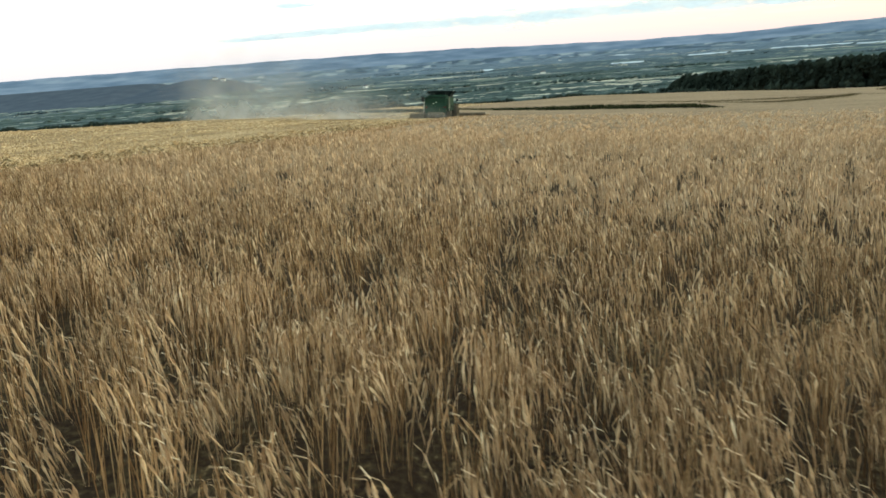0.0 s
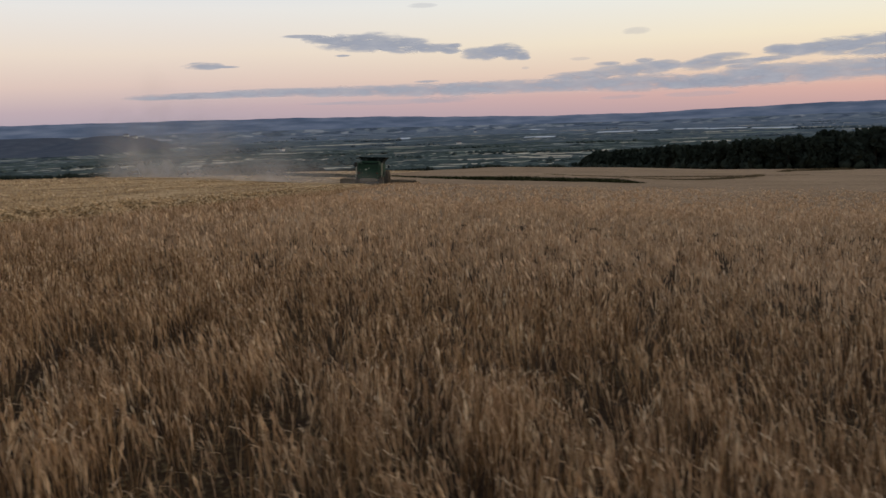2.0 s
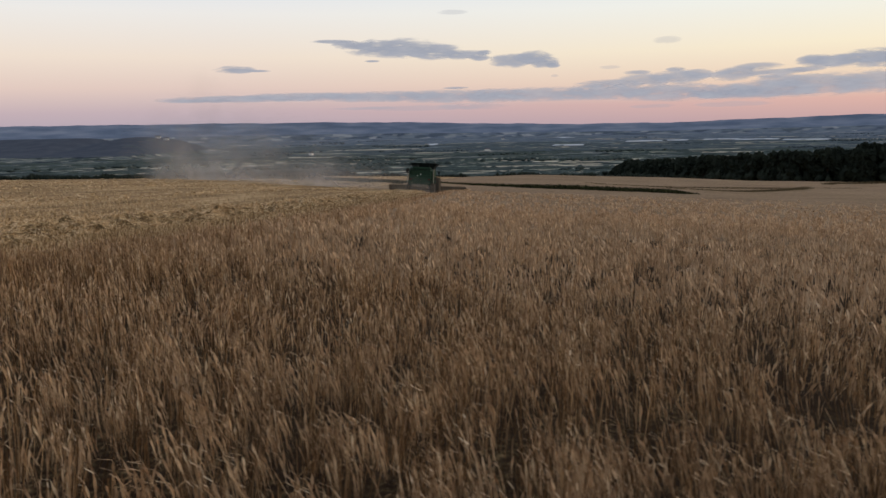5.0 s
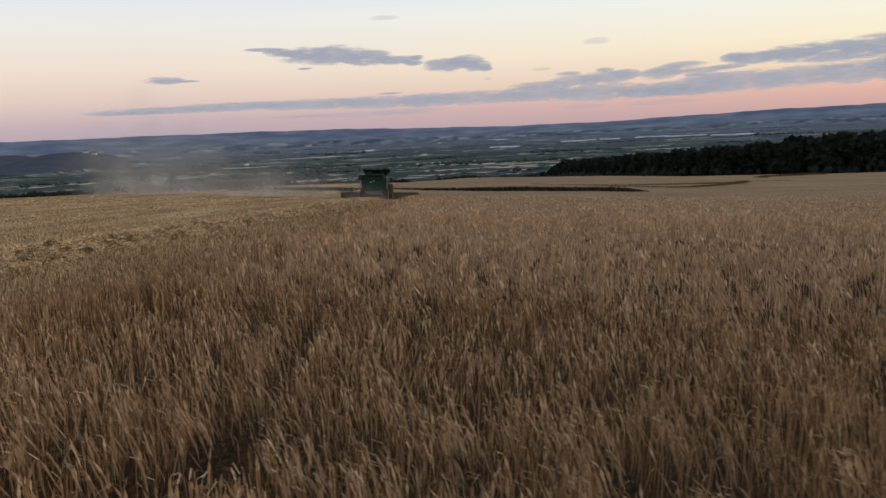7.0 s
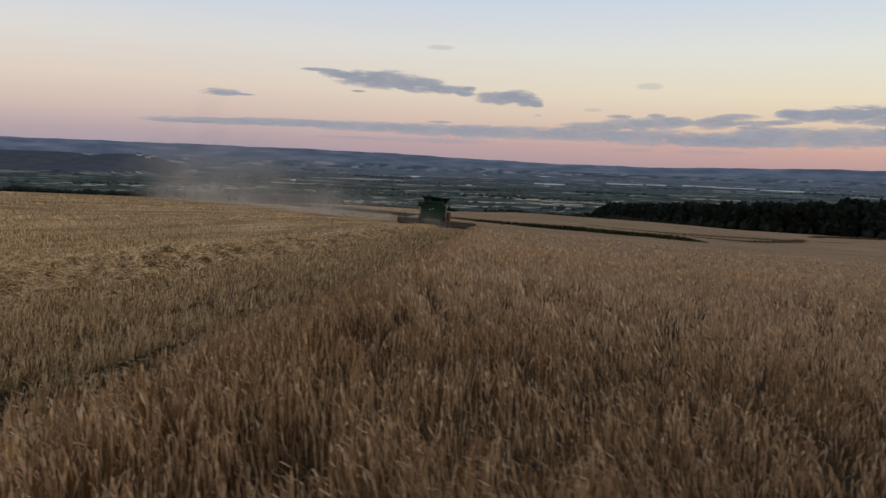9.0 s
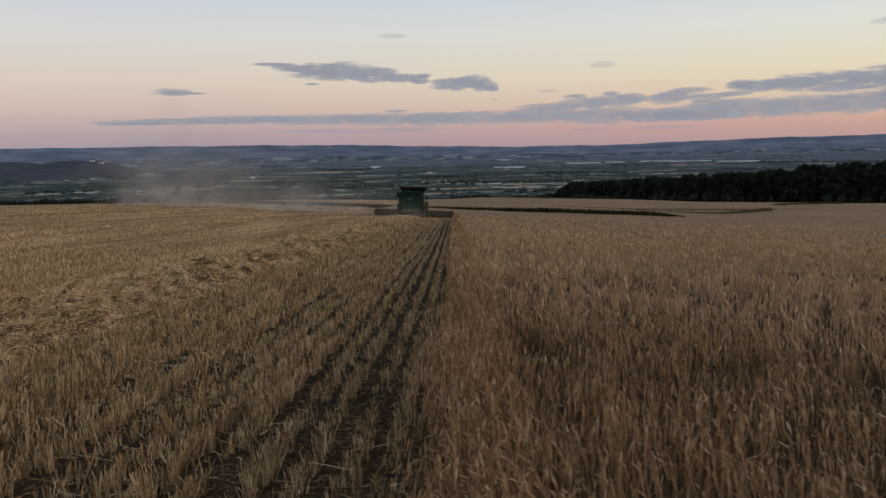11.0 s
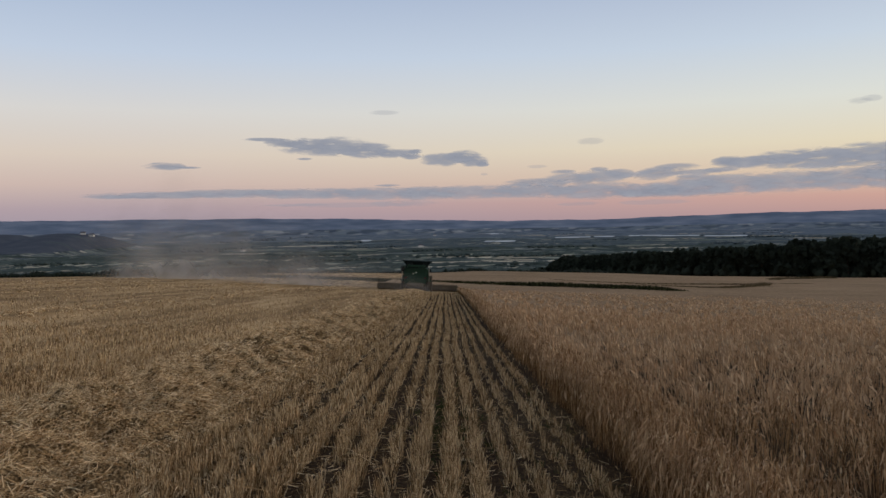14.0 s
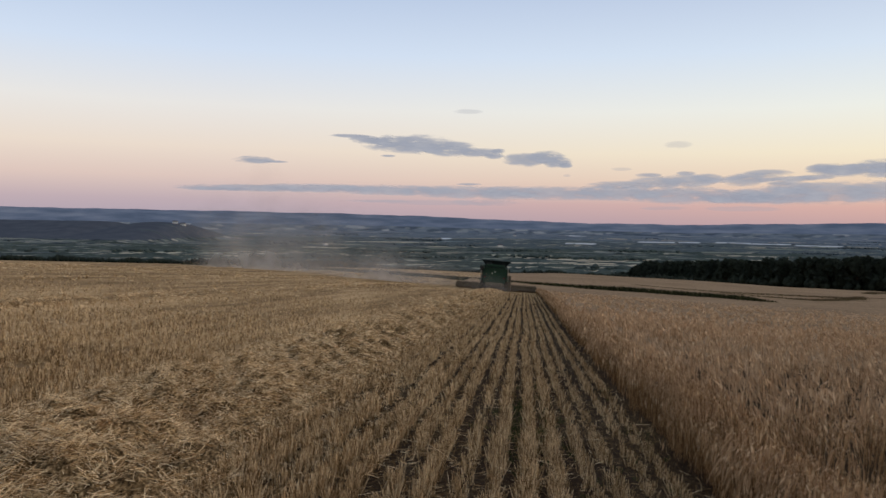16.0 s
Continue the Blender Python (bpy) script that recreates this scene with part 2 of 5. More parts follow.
M_BAND = cloud_material("cloud_band", 0.80, 2.2, -0.30)


def dust_material(name, amount):
    """Airborne chaff dust: a thin veil, densest near the ground, with drifting wisps."""
    m = bpy.data.materials.new(name)
    m.use_nodes = True
    n, l = m.node_tree.nodes, m.node_tree.links
    n.clear()

    def calc(op, x, y):
        k = n.new("ShaderNodeMath")
        k.operation, k.use_clamp = op, op != "POWER"
        for i, s in enumerate((x, y)):
            if isinstance(s, float):
                k.inputs[i].default_value = s
            else:
                l.new(s, k.inputs[i])
        return k.outputs[0]

    uv = n.new("ShaderNodeUVMap")
    sp = n.new("ShaderNodeSeparateXYZ")
    l.new(uv.outputs[0], sp.inputs[0])
    across = calc("POWER", calc("SUBTRACT", 1.0, calc("POWER", sp.outputs[0], 2.0)), 1.6)
    upward = calc("POWER", calc("SUBTRACT", 1.0, sp.outputs[1]), 1.3)
    co = n.new("ShaderNodeTexCoord")
    nz = n.new("ShaderNodeTexNoise")
    nz.inputs["Scale"].default_value, nz.inputs["Detail"].default_value = 0.16, 4.0
    l.new(co.outputs["Object"], nz.inputs["Vector"])
    wisp = n.new("ShaderNodeMapRange")
    wisp.inputs["From Min"].default_value, wisp.inputs["From Max"].default_value = 0.30, 0.70
    l.new(nz.outputs["Fac"], wisp.inputs["Value"])
    alpha = calc("MULTIPLY", calc("MULTIPLY", across, upward), calc("MULTIPLY", wisp.outputs[0], amount))
    df, tl, half = n.new("ShaderNodeBsdfDiffuse"), n.new("ShaderNodeBsdfTranslucent"), n.new("ShaderNodeMixShader")
    for s in (df, tl):
        s.inputs[0].default_value = (0.64, 0.585, 0.53, 1)
    half.inputs[0].default_value = 0.5
    l.new(df.outputs[0], half.inputs[1])
    l.new(tl.outputs[0], half.inputs[2])
    tr, ms, out = n.new("ShaderNodeBsdfTransparent"), n.new("ShaderNodeMixShader"), n.new("ShaderNodeOutputMaterial")
    l.new(alpha, ms.inputs[0])
    l.new(tr.outputs[0], ms.inputs[1])
    l.new(half.outputs[0], ms.inputs[2])
    l.new(ms.outputs[0], out.inputs[0])
    return m


M_TRAMLINE = material("tramline_brown", [(0.25, (0.055, 0.042, 0.020)), (0.7, (0.13, 0.095, 0.05))], scale=0.8, island=0.5)
M_DUST_THICK, M_DUST_THIN = dust_material("dense_dust", 0.78), dust_material("thin_dust", 0.34)
# Hill and spur: aerial haze is put into the blue-grey base colours.
M_HILL = material("haze_tinted_hill", [(0.36, (0.119, 0.152, 0.209)), (0.48, (0.160, 0.193, 0.255)), (0.56, (0.182, 0.215, 0.275)), (0.66, (0.226, 0.253, 0.308))], scale=0.0055, detail=8, stretch=(1, 1, 7), rough=1.0, spec=0.0)
M_SPUR = material("haze_tinted_spur_wood", [(0.35, (0.067, 0.075, 0.094)), (0.5, (0.074, 0.084, 0.103)), (0.65, (0.085, 0.095, 0.112))], scale=0.03, detail=5, rough=1.0, spec=0.0)
M_PALE = material("ripe_field", [(0.3, (0.30, 0.26, 0.19)), (0.7, (0.50, 0.45, 0.34))], scale=0.02, obj=0.5, rough=1.0)
M_MEADOW = material("cut_meadow", [(0.3, (0.16, 0.18, 0.14)), (0.7, (0.26, 0.27, 0.21))], scale=0.02, obj=0.5, rough=1.0)
M_TUNNEL = material("polythene", [(0.3, (0.40, 0.42, 0.45)), (0.7, (0.62, 0.64, 0.66))], scale=0.02, rough=0.5)


def vale_material(name, stops, mottle=0.85, cells=(0.0062, 0.0125)):
    """Patchwork of small fields: each cell a pasture, a crop or a wood."""
    m = bpy.data.materials.new(name)
    m.use_nodes = True
    n, l = m.node_tree.nodes, m.node_tree.links
    bs = n["Principled BSDF"]
    bs.inputs["Roughness"].default_value, bs.inputs["Specular IOR Level"].default_value = 1.0, 0.0
    co = n.new("ShaderNodeTexCoord")
    mp = n.new("ShaderNodeMapping")
    mp.inputs["Scale"].default_value = (*cells, 0.0)
    mp.inputs["Rotation"].default_value = (0, 0, 0.35)
    l.new(co.outputs["Object"], mp.inputs[0])
    vo = n.new("ShaderNodeTexVoronoi")
    vo.inputs["Randomness"].default_value = 0.85
    l.new(mp.outputs[0], vo.inputs["Vector"])
    sp = n.new("ShaderNodeSeparateColor")
    l.new(vo.outputs["Color"], sp.inputs[0])
    rp = ramp_node(n, stops)
    rp.color_ramp.interpolation = "CONSTANT"
    l.new(sp.outputs[0], rp.inputs[0])
    nz = n.new("ShaderNodeTexNoise")
    nz.inputs["Scale"].default_value, nz.inputs["Detail"].default_value = 0.012, 7.0
    l.new(co.outputs["Object"], nz.inputs["Vector"])
    r2 = ramp_node(n, [(0.40, (0.36, 0.42, 0.46)), (0.52, (1, 1, 1))])
    l.new(nz.outputs["Fac"], r2.inputs[0])
    mx = n.new("ShaderNodeMix")
    mx.data_type, mx.blend_type = "RGBA", "MULTIPLY"
    mx.inputs["Factor"].default_value = mottle
    l.new(rp.outputs[0], mx.inputs["A"])
    l.new(r2.outputs[0], mx.inputs["B"])
    l.new(mx.outputs["Result"], bs.inputs["Base Color"])
    return m


# Aerial haze put into the field colours, stronger in each farther band.
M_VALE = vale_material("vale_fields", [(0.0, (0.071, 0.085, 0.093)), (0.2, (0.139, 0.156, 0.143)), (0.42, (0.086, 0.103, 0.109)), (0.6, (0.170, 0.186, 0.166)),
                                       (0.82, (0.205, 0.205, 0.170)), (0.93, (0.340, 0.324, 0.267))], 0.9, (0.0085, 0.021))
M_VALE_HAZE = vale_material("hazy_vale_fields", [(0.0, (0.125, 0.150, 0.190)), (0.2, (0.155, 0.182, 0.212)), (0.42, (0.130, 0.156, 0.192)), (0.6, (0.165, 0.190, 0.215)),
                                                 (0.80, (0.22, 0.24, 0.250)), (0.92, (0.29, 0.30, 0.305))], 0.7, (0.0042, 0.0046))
M_VALE_FAR = vale_material("haze_tinted_vale_fields", [(0.0, (0.086, 0.108, 0.129)), (0.2, (0.127, 0.156, 0.166)), (0.42, (0.096, 0.122, 0.140)), (0.6, (0.151, 0.179, 0.183)),
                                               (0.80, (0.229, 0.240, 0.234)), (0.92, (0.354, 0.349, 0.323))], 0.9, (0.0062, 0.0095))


# ---- builders ----
def tri_mesh(name, v, f, mats, index=None, smooth=False):
    """One mesh object from arrays of points and triangles."""
    v, f = np.ascontiguousarray(v, np.float32), np.ascontiguousarray(f, np.int32)
    me = bpy.data.meshes.new(name)
    me.vertices.add(len(v))
    me.vertices.foreach_set("co", v.ravel())
    me.loops.add(f.size)
    me.loops.foreach_set("vertex_index", f.ravel())
    me.polygons.add(len(f))
    me.polygons.foreach_set("loop_start", np.arange(0, f.size, 3, dtype=np.int32))
    if index is not None:
        me.polygons.foreach_set("material_index", np.ascontiguousarray(index, np.int32))
    if smooth:
        me.polygons.foreach_set("use_smooth", np.ones(len(f), bool))
    for m in mats:
        me.materials.append(m)
    me.update(calc_edges=True)
    me.validate()
    return new(name, me)


def grid_faces(nu, nv):
    i = np.arange(nu * nv).reshape(nu, nv)
    a, b, c, d = i[:-1, :-1].ravel(), i[1:, :-1].ravel(), i[1:, 1:].ravel(), i[:-1, 1:].ravel()
    return np.concatenate([np.stack([a, b, c], 1), np.stack([a, c, d], 1)])


def repeat_faces(template, n, step):
    return (np.asarray(template)[None] + (np.arange(n) * step)[:, None, None]).reshape(-1, 3)


def unit(a):
    return a / np.maximum(np.linalg.norm(a, axis=-1, keepdims=True), 1e-9)


def value_noise(x, y, seed=0):
    """Smooth noise of about one unit, -1 to 1, for arrays."""
    g = np.random.default_rng(seed).uniform(-1, 1, (64, 64))
    xi, yi = np.floor(x).astype(int), np.floor(y).astype(int)
    fx, fy = x - xi, y - yi
    fx, fy = fx * fx * (3 - 2 * fx), fy * fy * (3 - 2 * fy)
    a, b = g[xi % 64, yi % 64], g[(xi + 1) % 64, yi % 64]
    c, d = g[xi % 64, (yi + 1) % 64], g[(xi + 1) % 64, (yi + 1) % 64]
    return (a * (1 - fx) + b * fx) * (1 - fy) + (c * (1 - fx) + d * fx) * fy


def part(name, bm, mat, parent, label=""):
    me = bpy.data.meshes.new(name)
    bm.to_mesh(me)
    bm.free()
    if mat:
        me.materials.append(mat)
    ob = new(name, me)
    ob.parent = parent
    return tagged(ob, label) if label else ob


def strands(p, d, length, width, bend=0.0):
    """Thin flat strands that start at p and run along d; returns points and faces (4 triangles each)."""
    n = len(p)
    d = unit(d)
    side = unit(np.cross(d, unit(rng.normal(size=(n, 3)))))
    sag = np.zeros((n, 3))
    sag[:, 2] = -bend * length
    mid, end = p + d * (length * 0.5)[:, None] , p + d * length[:, None] + sag
    w = side * (width * 0.5)[:, None]
    v = np.stack([p - w, p + w, mid - w, mid + w, end - w * 0.7, end + w * 0.7], 1)
    return v.reshape(-1, 3), repeat_faces([(0, 1, 3), (0, 3, 2), (2, 3, 5), (2, 5, 4)], n, 6)


def blades(p, d, length, width):
    """Short stiff stalks, two triangles each."""
    n = len(p)
    d = unit(d)
    w = unit(np.cross(d, unit(rng.normal(size=(n, 3))))) * (width * 0.5)[:, None]
    end = p + d * length[:, None]
    v = np.stack([p - w, p + w, end + w * 0.8, end - w * 0.8], 1)
    return v.reshape(-1, 3), repeat_faces([(0, 1, 2), (0, 2, 3)], n, 4)


# ---- the ground: one sheet from the camera's feet to the skyline ----
EDGE = 1.52          # the standing crop begins here
CUT = 9.9            # width of one pass
MACHINE_Y = 94.0     # how far the harvester has got
SWATH = EDGE - CUT / 2 - 0.05     # middle of the newest straw row


def build_ground():
    rings = np.concatenate([[0.0], np.geomspace(1.2, 330, 118), np.geomspace(340, 1720, 56), np.linspace(1740, 2300, 44), np.geomspace(2340, 4950, 30)])
    az = np.radians(np.concatenate([np.linspace(-50, 45, 300), np.linspace(45, 310, 100)[1:]]))
    r, a = np.meshgrid(rings, az, indexing="ij")
    x, y = r * np.sin(a), r * np.cos(a)
    z = ground_z(x, y)
    near = r < 60
    z = z + np.where(near, 0.02 * value_noise(x * 3, y * 1.2, 3), 0)
    v = np.stack([x, y, z], -1).reshape(-1, 3)
    f = grid_faces(*r.shape)
    c = v[f].mean(1)
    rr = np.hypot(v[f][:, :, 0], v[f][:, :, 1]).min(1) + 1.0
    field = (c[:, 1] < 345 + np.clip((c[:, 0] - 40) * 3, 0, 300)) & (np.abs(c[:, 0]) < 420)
    # vale floor by distance: each farther band takes a more haze-tinted colour
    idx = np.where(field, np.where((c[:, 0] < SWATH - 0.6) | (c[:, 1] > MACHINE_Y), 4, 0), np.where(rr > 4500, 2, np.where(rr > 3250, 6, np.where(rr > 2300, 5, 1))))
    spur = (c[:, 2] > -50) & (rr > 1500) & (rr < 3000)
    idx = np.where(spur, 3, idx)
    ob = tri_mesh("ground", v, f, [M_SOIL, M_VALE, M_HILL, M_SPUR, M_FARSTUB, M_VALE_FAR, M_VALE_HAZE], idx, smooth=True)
    tagged(ob, "brown harvested hillside above a wide green vale of small fields", "ground", kind="structure")


build_ground()
PATH_XY = np.array([(r[1], r[2]) for r in PATH])
WAY = np.stack([np.interp(np.linspace(0, 1, 60), np.linspace(0, 1, len(PATH)), PATH_XY[:, k]) for k in (0, 1)], 1)


# ---- standing barley ----
def tuft(x, y):
    return 0.6 * value_noise(x * 4.6, y * 3.4, 22) + 0.4 * value_noise(x * 9.5, y * 8.0, 24)


TRACKS = (4.5, 9.6, 12.3)          # old wheel tracks through the crop


def hollow(x, y):
    """Old wheel tracks, where the crop stands low and open; 0 to 1."""
    h = np.zeros(x.shape)
    for k, xt in enumerate(TRACKS):
        off = np.abs(x - xt - 0.05 * value_noise(y * 0.9, np.zeros_like(y), 29 + k))
        h = np.maximum(h, np.clip((0.12 + 0.05 * value_noise(y * 1.7, np.ones_like(y), 36 + k) - off) / 0.05, 0, 1) * np.interp(y, [1.8, 5, 40], [1.0, 0.15, 0.08]))
    return h


def clumps(x, y, size):
    """The tuft each plant belongs to: offset from its middle (in tuft radii) and two random numbers of the tuft."""
    u, w = (0.83 * x - 0.56 * y) / size, (0.56 * x + 0.83 * y) / size
    best = np.full(x.shape, 9.0)
    du, dw, h1, h2 = [np.zeros(x.shape) for _ in range(4)]
    for i in (-1, 0, 1):
        for j in (-1, 0, 1):
            cu, cw = np.floor(u) + i, np.floor(w) + j
            a = np.abs(np.sin(cu * 12.9898 + cw * 78.233) * 43758.5453) % 1.0
            b = np.abs(np.sin(cu * 39.346 + cw * 11.135) * 24634.6345) % 1.0
            eu, ew = u - cu - a, w - cw - b
            r = np.hypot(eu, ew)
            near = r < best
            best = np.where(near, r, best)
            du, dw, h1, h2 = [np.where(near, q, p) for q, p in ((eu, du), (ew, dw), ((a * 57.31 + b * 3.7) % 1.0, h1), ((b * 91.7 + a * 5.3) % 1.0, h2))]
    return 2 * (0.83 * du + 0.56 * dw), 2 * (-0.56 * du + 0.83 * dw), h1, h2


def nod_way(px, py, ox, oy, loose):
    """The way each ear hangs: with the wind, a little out from the middle of its tuft, and each its own way."""
    own = rng.normal(0, loose, (2, len(px)))
    v = np.stack([0.55 * ox + 0.55 + 1.1 * value_noise(px * 0.9, py * 0.7, 17) + own[0], 0.55 * oy - 0.25 + 0.9 * value_noise(px * 0.8, py * 0.8, 18) + own[1], np.zeros(len(px))], 1)
    return unit(v)


def barley(px, py, ox, oy, lie, wide, tall, foot=0.0, awns=5, sway=1.0):
    """Ripe barley: a stem that arches over at the neck, a hanging ear and its brush of long awns."""
    n = len(px)
    up = np.array([0, 0, 1.0])
    base = np.stack([px, py, ground_z(px, py) - 0.02], 1)
    d = nod_way(px, py, ox, oy, 0.38)
    lean = rng.normal(0, 0.05, (n, 3)) * sway
    lean[:, 2] = 0
    lean = lean + d * rng.uniform(0.01, 0.06, n)[:, None] * sway + lie
    neck = base + up * tall[:, None] + lean
    low = base + (neck - base) * foot
    face = rng.uniform(0, np.pi, n)
    side = np.stack([np.cos(face), np.sin(face), np.zeros(n)], 1)
    w = (0.0017 * wide)[:, None] * side
    reach = rng.uniform(0.7, 2.1, n)[:, None] * (wide ** 0.25)[:, None]
    apex = neck + reach * (0.020 * d + 0.016 * up)
    hang = apex + reach * (0.026 * d - 0.010 * up)
    steep = np.clip(rng.normal(1.34, 0.18, n), 0.5, 1.57)[:, None]
    way = unit(d * np.cos(steep) - up * np.sin(steep) + rng.normal(0, 0.10, (n, 3)))
    length = (rng.uniform(0.065, 0.095, n) * wide ** 0.3)[:, None]
    tip = hang + way * length
    s1 = unit(np.cross(way, side + 0.01))
    s2 = np.cross(way, s1)
    ew = (rng.uniform(0.0052, 0.0076, n) * wide)[:, None]
    mid = hang + (tip - hang) * 0.4
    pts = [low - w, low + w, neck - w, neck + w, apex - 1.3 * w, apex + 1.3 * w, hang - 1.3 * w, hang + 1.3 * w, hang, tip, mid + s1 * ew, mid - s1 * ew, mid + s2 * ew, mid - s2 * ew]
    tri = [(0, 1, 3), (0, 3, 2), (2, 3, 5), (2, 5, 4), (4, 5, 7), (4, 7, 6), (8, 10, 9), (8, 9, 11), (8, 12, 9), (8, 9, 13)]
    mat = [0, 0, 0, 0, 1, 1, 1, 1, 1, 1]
    for k in range(awns):
        a = 2 * np.pi * (k + rng.uniform(0, 1, n)) / max(awns, 1)
        out = s1 * np.cos(a)[:, None] + s2 * np.sin(a)[:, None]
        root = hang + (tip - hang) * rng.uniform(0.1, 0.8, n)[:, None]
        end = root + (wide ** 0.25)[:, None] * rng.uniform(0.08, 0.125, n)[:, None] * unit(way + out * rng.uniform(0.03, 0.16, n)[:, None] - 0.12 * up)
        aw = (0.0019 * wide)[:, None] * unit(np.cross(way, out))
        i = len(pts)
        pts += [root - aw, root + aw, end]
        tri.append((i, i + 1, i + 2))
        mat.append(1)
    v = np.stack(pts, 1).reshape(-1, 3)
    return v, repeat_faces(tri, n, len(pts)), np.tile(mat, n)


def barley_far(px, py, ox, oy, lie, wide, tall):
    """The same plant with fewer faces: the upper stem, the hanging ear and its awns."""
    n = len(px)
    up = np.array([0, 0, 1.0])
    d = nod_way(px, py, ox, oy, 0.38)
    foot = np.stack([px, py, ground_z(px, py)], 1) + up * (0.55 * tall)[:, None]
    neck = foot + up * (0.45 * tall)[:, None] + d * rng.uniform(0.0, 0.06, n)[:, None] + 0.6 * lie
    face = rng.uniform(0, np.pi, n)
    w = (0.0022 * wide)[:, None] * np.stack([np.cos(face), np.sin(face), np.zeros(n)], 1)
    hang = neck + (0.036 * d + 0.010 * up) * (wide ** 0.3)[:, None]
    steep = np.clip(rng.normal(1.27, 0.30, n), 0.1, 1.57)[:, None]
    way = unit(d * np.cos(steep) - up * np.sin(steep))
    length = (rng.uniform(0.09, 0.15, n) * wide ** 0.2)[:, None]
    ew = (0.0072 * wide)[:, None] * unit(np.cross(way, rng.normal(size=(n, 3))))
    mid, tip = hang + way * length * 0.42, hang + way * length
    v = np.stack([foot - w, foot + w, neck + w, neck - w, hang, mid + ew, tip, mid - ew], 1).reshape(-1, 3)
    t = [(0, 1, 2), (0, 2, 3), (3, 2, 4), (4, 5, 6), (4, 6, 7)]
    return v, repeat_faces(t, n, 8), np.tile([1, 1, 1, 1, 1], n)


def way_distance(x, y):
    d = np.full(x.shape, 1e9)
    for wx, wy in WAY:
        d = np.minimum(d, np.hypot(x - wx, y - wy))
    return d


ROW = 0.25
CROP = 0.60          # height of the nodding tops


def crop_height(x, y, d):
    h = CROP + 0.05 * value_noise(x * 0.8, y * 0.6, 23) + np.interp(d, [4, 14, 40], [0.05, 0.06, 0.04]) * tuft(x, y)
    return h * (1 - 0.6 * hollow(x, y))


def build_barley():
    V, F, I, off = [], [], [], 0
    tiers = [(0.0, 4.2, 880, 1.0, 5, 0.28), (4.2, 9.0, 420, 1.35, 3, 0.31), (9.0, 18.0, 230, 2.0, 0, 0.36), (18.0, 36.0, 72, 3.2, 0, 0.6), (36.0, 80.0, 12, 6.0, 0, 0.9)]
    for lo, hi, dens, wide, awns, size in tiers:
        x0, x1, y0, y1 = EDGE - 0.05, 16 + 0.52 * hi + hi * 0.1, -9.0, hi + 1
        n = int((x1 - x0) * (y1 - y0) * dens)
        x, y = rng.uniform(x0, x1, n), rng.uniform(y0, y1, n)
        d = way_distance(x, y)
        d = d * np.clip(1 + rng.normal(0, 0.09, n), 0.75, 1.25)
        view = (x < 14.5 + 0.52 * (y + 5.5)) & (y > -4.6 - 0.36 * (x - 12.9) - 0.8)
        keep = (d >= lo) & (d < hi) & view & (x > EDGE)
        x, y, d = x[keep], y[keep], d[keep]
        n = len(x)
        ox, oy, h1, h2 = clumps(x, y, size)
        r = np.hypot(ox, oy)
        fade = np.interp(d, [2, 5, 16, 45], [1.3, 1.1, 1.0, 0.5])
        open_spot = np.maximum(0.95 * hollow(x, y), np.clip((r - 0.52) * 2.4, 0, 0.94) * np.minimum(fade, 1)) + (0.42 if awns else 0.18) * (h2 < 0.12) + np.interp(d, [1.5, 3.5], [0.28, 0.0])
        tall = crop_height(x, y, d) + fade * (0.34 * (h1 - 0.6) - 0.20 * r * r) + rng.normal(0, 0.03, n) - 0.10 * rng.random(n) ** 3
        keep = rng.random(n) > open_spot
        lie = np.stack([0.05 * (h1 - 0.5) + 0.07 * value_noise(x * 0.7, y * 0.6, 19) - 0.03, 0.10 * (h2 - 0.5), np.zeros(n)], 1)[keep]
        x, y, ox, oy, tall = [q[keep] for q in (x, y, ox, oy, tall)]
        x, y = x - 0.16 * ox * size, y - 0.16 * oy * size
        ww = np.full(len(x), wide)
        v, f, i = barley(x, y, ox, oy, lie, ww, tall, 0.35, awns) if awns else barley_far(x, y, ox, oy, lie, ww, tall)
        if not awns:
            i = i * 2
        V.append(v), F.append(f + off), I.append(i)
        off += len(v)
    # the cut face of the crop along the stubble, out to the machine
    for lo, hi, dens, wide in ((-1, 12, 520, 1.0), (12, 35, 130, 2.0), (35, MACHINE_Y + 6, 30, 4.0)):
        n = int((hi - lo) * 0.9 * dens)
        y = rng.uniform(lo, hi, n)
        inward = np.abs(rng.normal(0, 0.26, n))
        x = EDGE + inward + 0.06 * value_noise(np.zeros(n), y * 1.3, 27) + 0.05 * value_noise(np.zeros(n), y * 6.0, 28)
        tall = rng.normal(CROP - 0.04, 0.06, n) * np.interp(inward, [0, 0.18], [0.80, 1.0])
        ox, oy, h1, h2 = clumps(x, y, 0.2)
        v, f, i = barley(x, y, ox - 0.3, oy, np.zeros(3), np.full(n, wide), tall + 0.08 * (h1 - 0.5), 0.0, 3, 1.1)
        V.append(v), F.append(f + off), I.append(i)
        off += len(v)
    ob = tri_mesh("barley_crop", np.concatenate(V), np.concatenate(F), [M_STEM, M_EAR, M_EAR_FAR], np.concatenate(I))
    tagged(ob, "standing ripe golden brown barley with nodding ears", "barley", kind="stuff")


